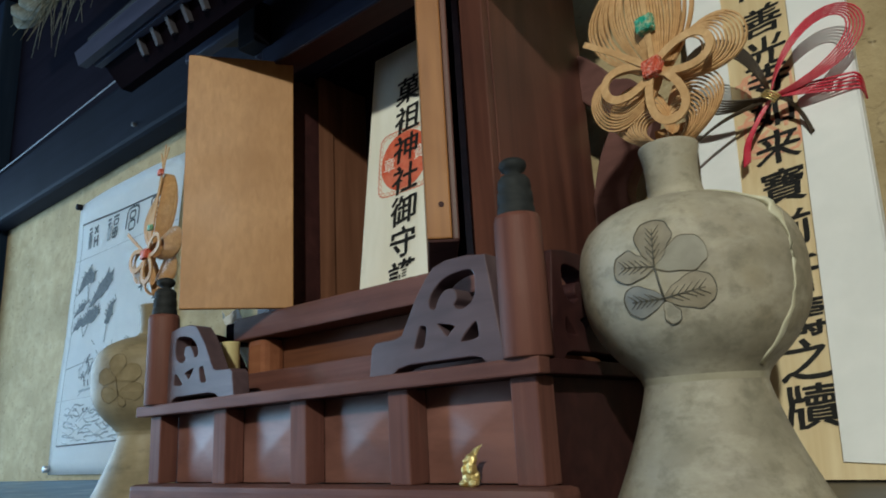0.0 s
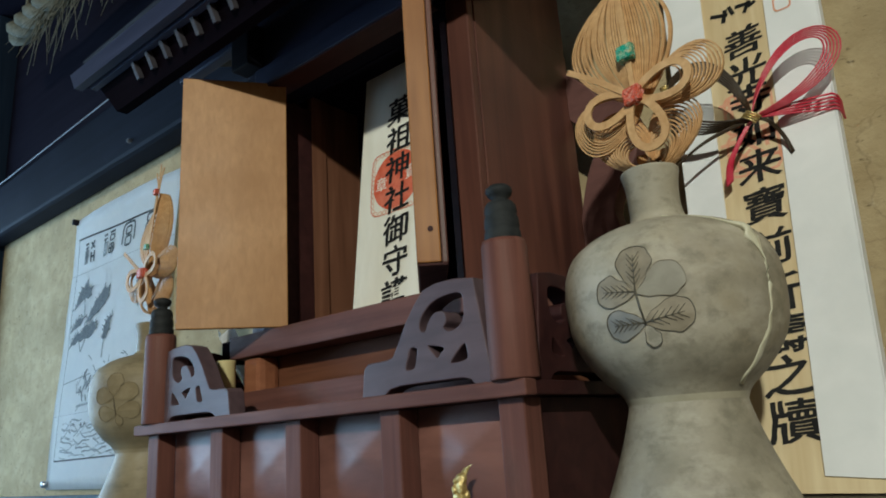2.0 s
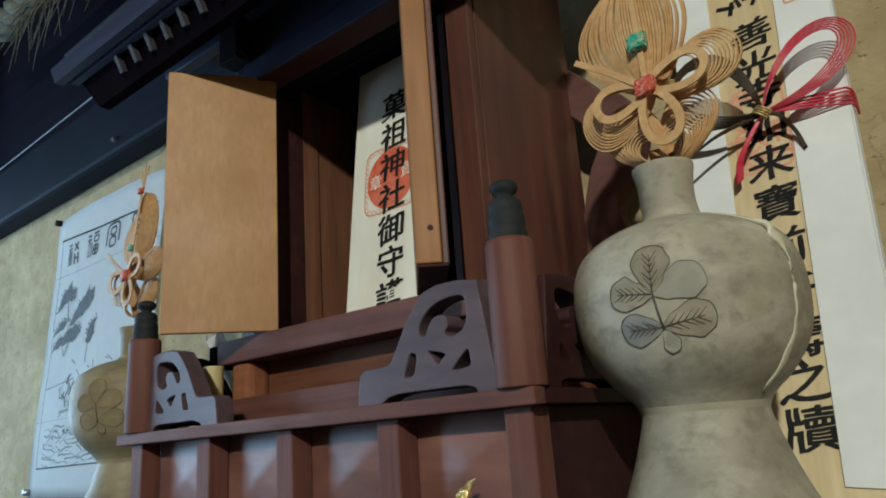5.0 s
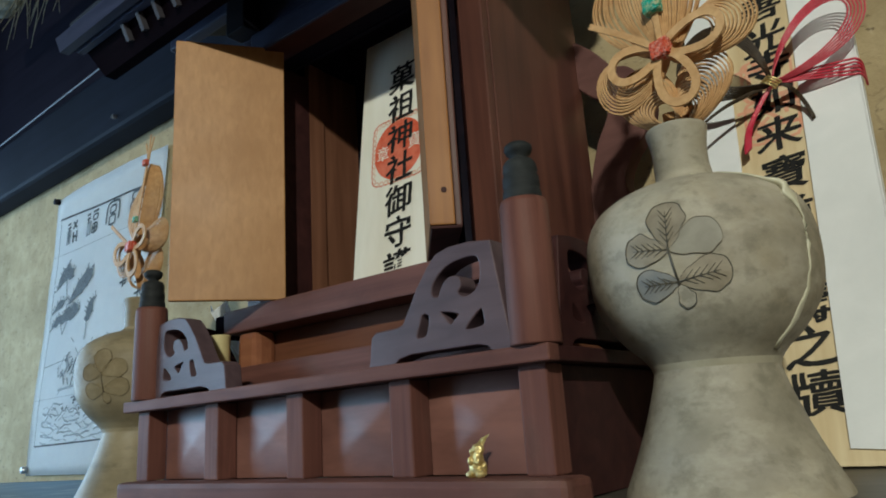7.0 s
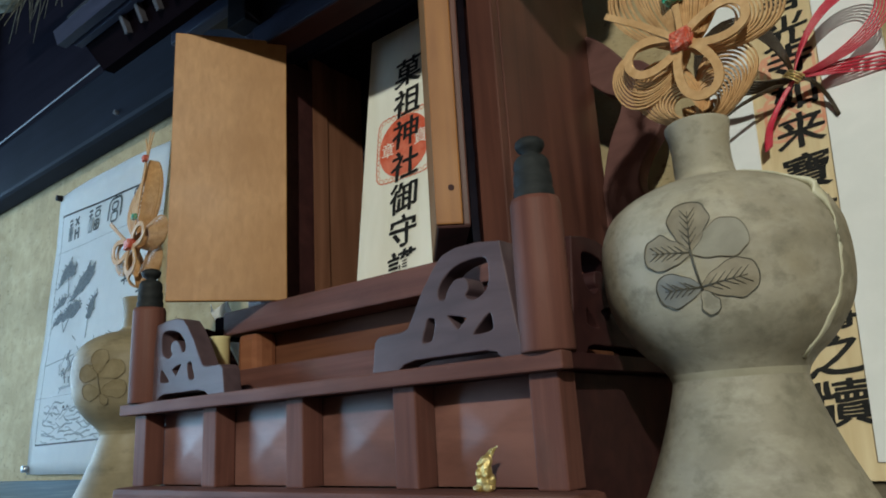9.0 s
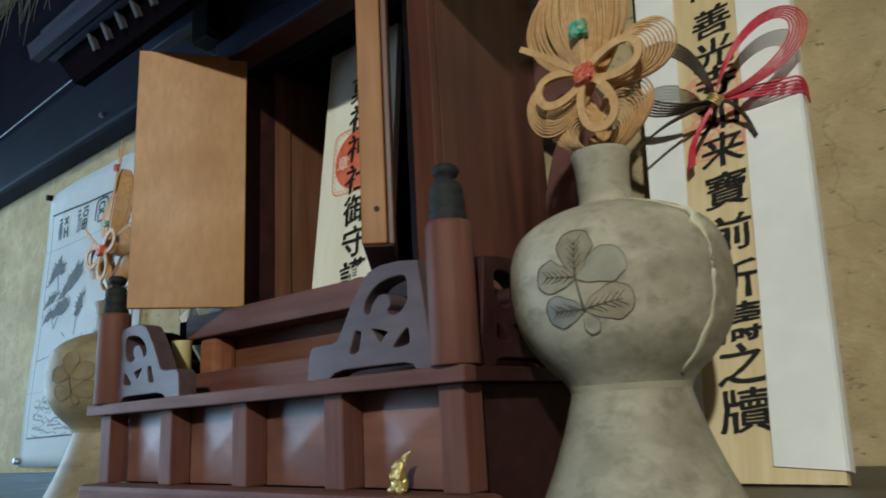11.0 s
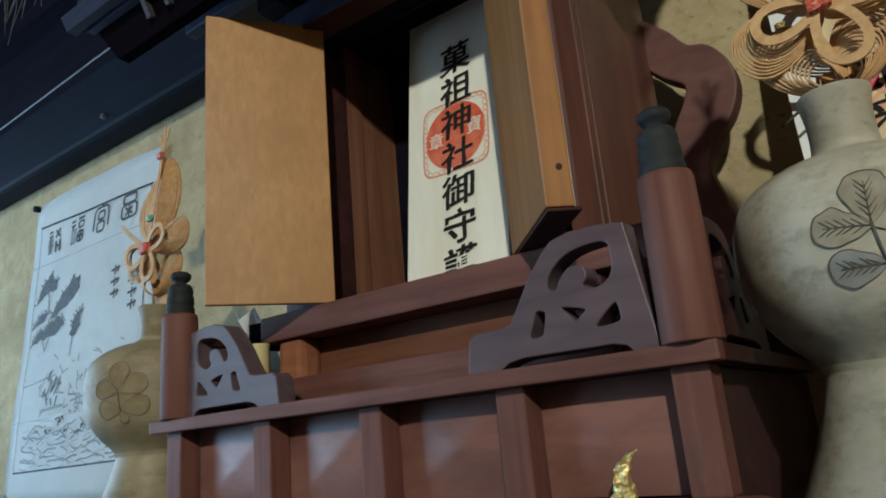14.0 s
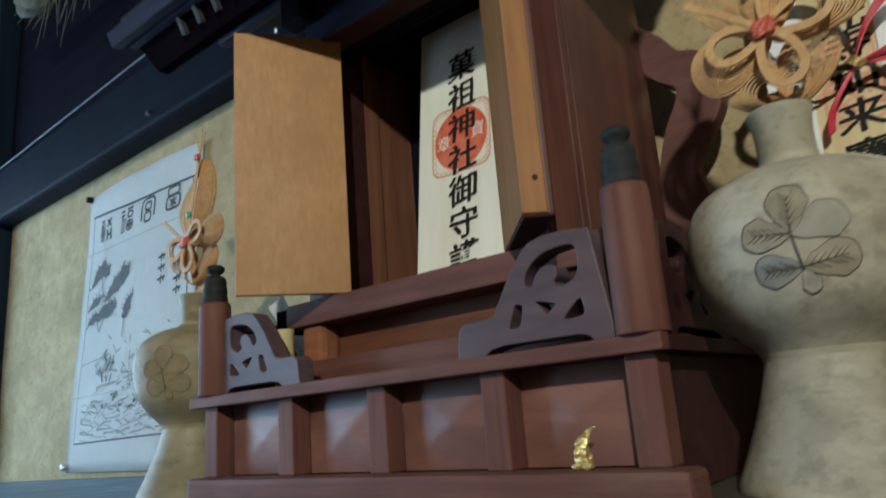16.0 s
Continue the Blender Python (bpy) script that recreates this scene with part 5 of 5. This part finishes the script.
def fused(bm, voxel):
    """One closed skin round pieces that touch."""
    me = bpy.data.meshes.new("fusing")
    bm.to_mesh(me)
    bm.free()
    ob = bpy.data.objects.new("fusing", me)
    scene.collection.objects.link(ob)
    mod = ob.modifiers.new("skin", "REMESH")
    mod.mode, mod.voxel_size = "VOXEL", voxel
    skin = bpy.data.meshes.new_from_object(ob.evaluated_get(bpy.context.evaluated_depsgraph_get()))
    out = bmesh.new()
    out.from_mesh(skin)
    bpy.data.objects.remove(ob)
    bpy.data.meshes.remove(me)
    bpy.data.meshes.remove(skin)
    return out


rab = fused(rab, 0.0006)
single("rabbit_figurine", rab, GOLD, "tiny shiny gold rabbit figurine standing on the plinth", "figurine", at=RB)

# ---- the printed sheet on the wall ----
PY = WALL - 0.0065
sheet = thing("printed_sheet", (-1.16, PY, 1.51), "white printed sheet with pines and waves pinned to the wall", "poster")
X0T, X1T, X0B, X1B, Z0, Z1 = -1.371, -0.893, -1.452, -0.945, 1.502, 2.133


def on_sheet(u, v):
    """A place on the sheet, u and v from 0 to 1, from its lower left corner."""
    a, b = X0B + (X0T - X0B) * v, X1B + (X1T - X1B) * v
    wave = 0.004 * math.sin(u * 5.0 + 1.0) * v * v + 0.003 * math.sin(v * 7)
    return Vector((a + (b - a) * u, PY - 0.0042 - abs(wave), Z0 + (Z1 - Z0) * v + 0.010 * math.sin(math.pi * min(1, u)) * (v > 0.97)))


pb = bmesh.new()
rows = [[pb.verts.new(on_sheet(i / 20, j / 24)) for i in range(21)] for j in range(25)]
for a, b in zip(rows, rows[1:]):
    for k in range(20):
        pb.faces.new((a[k], a[k + 1], b[k + 1], b[k]))
bmesh.ops.solidify(pb, geom=pb.faces[:], thickness=0.0004)
bmesh.ops.recalc_face_normals(pb, faces=pb.faces[:])
part("paper", pb, SHEET_PAPER, sheet, "", True)


def drawn(name, pieces, mat, lift=0.0012, lab=""):
    """Flat print on the sheet: each piece is a polygon of u and v."""
    pb = bmesh.new()
    for poly in pieces:
        pb.faces.new([pb.verts.new(on_sheet(u, v) + Vector((0, -lift, 0))) for u, v in poly])
    bmesh.ops.recalc_face_normals(pb, faces=pb.faces[:])
    bmesh.ops.triangulate(pb, faces=pb.faces[:])
    return part(name, pb, mat, sheet, lab)


def line(u0, v0, u1, v1, w, steps=8):
    du, dv = u1 - u0, (v1 - v0) * 1.27
    n = math.hypot(du, dv) or 1
    nu, nv = -dv / n * w, du / n * w / 1.27
    out = []
    for i in range(steps):
        a, b = i / steps, (i + 1) / steps
        p, q = (u0 + (u1 - u0) * a, v0 + (v1 - v0) * a), (u0 + (u1 - u0) * b, v0 + (v1 - v0) * b)
        out.append([(p[0] - nu, p[1] - nv), (q[0] - nu, q[1] - nv), (q[0] + nu, q[1] + nv), (p[0] + nu, p[1] + nv)])
    return out


fr = line(0.068, 0.098, 0.94, 0.108, 0.003) + line(0.068, 0.098, 0.062, 0.918, 0.0016, 14) + line(0.94, 0.108, 0.945, 0.893, 0.003, 14) + line(0.055, 0.918, 0.955, 0.893, 0.0042)
drawn("printed_frame", fr, INK)


def rounded(cu, cv, w, h, t, open_below=False):
    """A rounded square drawn with strokes, as in seal script."""
    ring = [(cu + w * c * abs(c) ** -0.55, cv + h * q * abs(q) ** -0.55) for c, q in [(math.cos(k * math.pi / 12 + 0.01), math.sin(k * math.pi / 12 + 0.01)) for k in range(24)]]
    out = []
    for p, q in zip(ring, ring[1:] + ring[:1]):
        if not (open_below and p[1] < cv - 0.5 * h and q[1] < cv - 0.5 * h):
            out += line(*p, *q, t, 1)
    return out


T = 0.0052
SEAL_SCRIPT = (
    line(0.150, 0.885, 0.172, 0.888, T, 2) + line(0.150, 0.870, 0.175, 0.874, T, 2) + line(0.160, 0.870, 0.160, 0.815, T, 3) + line(0.148, 0.838, 0.176, 0.842, T, 2)
    + line(0.195, 0.888, 0.222, 0.862, T, 3) + line(0.222, 0.890, 0.195, 0.862, T, 3) + line(0.197, 0.850, 0.197, 0.812, T, 2) + line(0.222, 0.852, 0.222, 0.812, T, 2) + line(0.197, 0.832, 0.222, 0.834, T, 2),
    line(0.342, 0.888, 0.366, 0.890, T, 2) + line(0.342, 0.873, 0.366, 0.876, T, 2) + line(0.352, 0.872, 0.352, 0.812, T, 3) + line(0.385, 0.892, 0.422, 0.894, T, 2)
    + rounded(0.404, 0.872, 0.017, 0.010, T * 0.8) + rounded(0.404, 0.832, 0.018, 0.017, T * 0.8) + line(0.404, 0.848, 0.404, 0.816, T, 2) + line(0.387, 0.832, 0.421, 0.834, T, 2),
    rounded(0.585, 0.848, 0.052, 0.046, T, True) + line(0.585, 0.900, 0.585, 0.890, T, 1) + rounded(0.585, 0.866, 0.023, 0.013, T * 0.9) + rounded(0.585, 0.829, 0.025, 0.016, T * 0.9) + line(0.585, 0.852, 0.585, 0.845, T, 1),
    rounded(0.800, 0.876, 0.040, 0.014, T) + line(0.762, 0.898, 0.842, 0.894, T, 3) + rounded(0.800, 0.838, 0.048, 0.022, T) + line(0.775, 0.850, 0.822, 0.826, T, 3) + line(0.778, 0.826, 0.820, 0.848, T, 3) + line(0.800, 0.856, 0.800, 0.820, T, 2),
)
for strokes, mid in zip(SEAL_SCRIPT, (0.185, 0.382, 0.585, 0.800)):
    wide = [[(mid + (1.3 if mid < 0.5 else 1.12) * (u - mid), v) for u, v in poly] for poly in strokes]
    tagged(drawn("heading_bar", wide, PRINT_INK), kind="stuff")
for u, v in ((0.152, 0.845), (0.350, 0.845)):
    drawn("heading_shade", [[(u - 0.020, v - 0.034), (u + 0.018, v - 0.032), (u + 0.022, v + 0.020), (u - 0.018, v + 0.018)]], GREY_INK, 0.0010)
small = []
for gx, gy in ((0.74, 0.665), (0.865, 0.615)):
    for k in range(3):
        small += line(gx - 0.028, gy - 0.036 * k, gx + 0.030, gy - 0.036 * k + 0.006, 0.0045, 2) + line(gx - 0.002, gy - 0.036 * k - 0.014, gx + 0.002, gy - 0.036 * k + 0.014, 0.0042, 2) + line(gx + 0.018, gy - 0.036 * k - 0.008, gx + 0.022, gy - 0.036 * k + 0.010, 0.0035, 2)
tagged(drawn("small_writing_bar", small, PRINT_INK), kind="stuff")
rnd = random.Random(11)


def clump(cu, cv, w, h, n):
    out = []
    for k in range(n):
        a = rnd.uniform(-1, 1)
        b = rnd.uniform(-1, 1) * (1 - abs(a) * 0.6)
        u, v, r = cu + a * w, cv + b * h + 0.35 * a * h, rnd.uniform(0.25, 0.5) * h * 1.2
        out.append([(u + r * 1.5 * math.cos(t) * rnd.uniform(0.7, 1.2), v + r * 0.8 * math.sin(t) * rnd.uniform(0.7, 1.2)) for t in [i * math.pi / 4 for i in range(8)]])
    return out




def tuft(outline):
    """A cushion of pine needles: a filled shape with a ragged edge of short strokes."""
    out = []
    ring = []
    middle = sum(v for _, v in outline) / len(outline)
    outline = [(u, middle + 1.45 * (v - middle)) for u, v in outline]
    for (u0, v0), (u1, v1) in zip(outline, outline[1:] + outline[:1]):
        for k in range(4):
            t = k / 4
            ring.append((u0 + (u1 - u0) * t + rnd.uniform(-0.006, 0.006), v0 + (v1 - v0) * t + rnd.uniform(-0.005, 0.005)))
    out.append(ring)
    for u, v in ring:
        a = rnd.uniform(0.3, 2.8)
        out += line(u, v, u + 0.020 * math.cos(a), v + 0.014 * math.sin(a), 0.0026, 1)
    return out


for pine in ([(0.085, 0.658), (0.125, 0.698), (0.185, 0.722), (0.262, 0.703), (0.250, 0.680), (0.150, 0.676)], [(0.235, 0.600), (0.300, 0.640), (0.400, 0.675), (0.465, 0.668), (0.440, 0.640), (0.340, 0.612)],
             [(0.075, 0.570), (0.130, 0.598), (0.215, 0.598), (0.170, 0.580)], [(0.165, 0.528), (0.220, 0.562), (0.320, 0.570), (0.355, 0.550), (0.280, 0.530)], [(0.070, 0.515), (0.120, 0.540), (0.220, 0.552), (0.190, 0.528)],
             [(0.415, 0.515), (0.435, 0.550), (0.500, 0.572), (0.485, 0.535), (0.440, 0.512)]):
    drawn("printed_pine", tuft(pine), PINE_INK, 0.0013)
trunks = line(0.190, 0.680, 0.215, 0.600, 0.0045, 4) + line(0.290, 0.610, 0.215, 0.580, 0.003, 2) + line(0.250, 0.535, 0.200, 0.480, 0.004, 3) + line(0.170, 0.525, 0.200, 0.480, 0.003, 2) + line(0.435, 0.520, 0.425, 0.440, 0.004, 4)
for k in range(30):
    u, v = rnd.uniform(0.14, 0.86), rnd.uniform(0.28, 0.46)
    trunks += line(u, v, u + rnd.uniform(-0.05, 0.05), v + rnd.uniform(-0.03, 0.05), 0.0022, 2)
tagged(drawn("printed_line", trunks, GREY_INK), kind="stuff")
for k in range(14):
    u, v = 0.30 + rnd.uniform(-0.05, 0.06), 0.335 + rnd.uniform(-0.045, 0.05)
    drawn("printed_branch", line(u, v, u + rnd.uniform(-0.04, 0.04), v + rnd.uniform(0.01, 0.04), 0.004, 2), PRINT_INK)
for shore in (line(0.07, 0.372, 0.34, 0.392, 0.002, 6), line(0.24, 0.283, 0.42, 0.292, 0.005, 4), line(0.48, 0.298, 0.60, 0.312, 0.004, 4)):
    drawn("printed_shore", shore, GREY_INK)
for k in range(6):
    drawn("printed_rock", clump(rnd.uniform(0.45, 0.85), rnd.uniform(0.22, 0.33), 0.05, 0.012, 5), GREY_INK)
waves, spray = [], []
for r in range(11):
    v0, ph, amp = 0.112 + r * 0.0112, rnd.uniform(0, 6), 0.006 + 0.0011 * r
    n = 26
    path = [(0.085 + 0.845 * i / n, v0 + amp * math.sin(i * 0.75 + ph) + 0.5 * amp * math.sin(i * 1.7 + ph * 2)) for i in range(n + 1)]
    gap = rnd.randrange(3, 9)
    stroke = []
    for i, (p, q) in enumerate(zip(path, path[1:])):
        if i % gap:
            stroke += line(*p, *q, 0.0022 + 0.0016 * abs(math.sin(i * 0.9 + r)), 1)
    drawn("printed_wave", stroke, GREY_INK if r % 3 else FAINT_INK)
for k in range(9):
    drawn("printed_spray", clump(rnd.uniform(0.17, 0.82), rnd.uniform(0.205, 0.252), 0.026, 0.011, 5), PRINT_INK if k % 3 else INK)
for k in range(16):
    u, v = rnd.uniform(0.2, 0.86), rnd.uniform(0.265, 0.36)
    drawn("printed_rock", line(u, v, u + rnd.uniform(0.02, 0.07), v + rnd.uniform(-0.02, 0.03), 0.004, 3) + line(u, v, u + rnd.uniform(-0.02, 0.03), v + 0.03, 0.003, 2), GREY_INK)
drawn("fold_crease", line(0.0, 0.780, 1.0, 0.775, 0.0016, 10), FAINT_INK)
drawn("fold_crease", line(0.0, 0.257, 1.0, 0.265, 0.0014, 10), FAINT_INK)

for u, v, m in ((0.012, 0.995, DARK_WOOD), (0.008, 0.02, METAL)):
    p = on_sheet(u, v)
    part("pin", sweep([p + Vector((0, 0.004, 0)), p + Vector((0, -0.012, 0))], 0.0075, n=12, up=(0, 0, 1)), m, sheet, "push pin", True)

# ---- the folded paper behind the shrine ----
roll = thing("paper_streamer", (-0.311, 0.060, 1.5926), "crumpled white and yellow paper standing behind the shrine post", "paper")
part("yellow_roll", lathe([(0.0100, 0.0), (0.0106, 0.002), (0.0104, 0.0605), (0.0108, 0.0615), (0.0106, 0.0630), (0.0085, 0.0632), (0.0080, 0.0560)], 24, (-0.311, 0.0590, 1.5926)), YELLOW, roll, "rolled yellow paper", True)
pb = bmesh.new()
zig = [(-0.372, 0.128), (-0.358, 0.118), (-0.350, 0.132), (-0.338, 0.120)]
lo = [pb.verts.new((x, y, 1.5926)) for x, y in zig]
mid = [pb.verts.new((x - 0.004 * (k % 2), y - 0.006 + 0.008 * (k % 2), 1.640)) for k, (x, y) in enumerate(zig)]
hi = [pb.verts.new((x - 0.046 + 0.003 * k, y - 0.012, 1.712 - 0.014 * (k % 2))) for k, (x, y) in enumerate(zig)]
for a, b in ((lo, mid), (mid, hi)):
    for k in range(3):
        pb.faces.new((a[k], a[k + 1], b[k + 1], b[k]))
bmesh.ops.solidify(pb, geom=pb.faces[:], thickness=0.0006)
part("white_sheet", pb, PAPER, roll, "folded white paper")

# ---- straw rope under the ceiling ----
rope = thing("straw_rope", (-1.25, 0.17, 2.60), "dry rice-straw rope with frayed ends hanging under the ceiling", "rope")
rnd = random.Random(3)
rp = bmesh.new()
for k in range(3):
    sweep([(-1.45 + 0.9 * i / 40, 0.17 + 0.016 * math.cos(i * 0.9 + k * 2.1), 2.63 + 0.016 * math.sin(i * 0.9 + k * 2.1)) for i in range(41)], 0.019, n=7, bm=rp)
part("twisted_rope", rp, OLD_STRAW, rope, "", True)
for x in (-1.40, -0.62):
    part("hanging_cord", sweep([(x, 0.17, 2.64), (x, 0.17, 2.952)], 0.004, n=6), OLD_STRAW, rope)
wisps = bmesh.new()
for k in range(110):
    x = rnd.uniform(-1.30, -0.75)
    dx, dz, dy = rnd.uniform(-0.14, -0.02), rnd.uniform(-0.115, -0.03), rnd.uniform(-0.05, 0.04)
    a = Vector((x, 0.17 + rnd.uniform(-0.02, 0.02), 2.61))
    sweep([a, a + Vector((dx * 0.4, dy * 0.5, dz * 0.55)), a + Vector((dx, dy, dz))], 0.0016, n=4, bm=wisps, taper=lambda t: 1 - 0.7 * t)
tagged(part("frayed_straw", wisps, OLD_STRAW, rope, "frayed straw ends"), kind="stuff")

# ---- the lamp of the room ----
lamp = thing("pendant_lamp", (1.42, -2.20, 2.73), "pendant lamp with a pale shade hanging from the ceiling", "lamp")
part("shade", lathe([(0.19, 0.0), (0.192, 0.004), (0.10, 0.13), (0.03, 0.16), (0.028, 0.158), (0.096, 0.126), (0.186, 0.002)], 32, (1.42, -2.20, 2.73)), PLASTER_WHITE, lamp, "", True)
part("cord", sweep([(1.42, -2.20, 2.885), (1.42, -2.20, 2.95)], 0.004, n=6), DARK_WOOD, lamp)
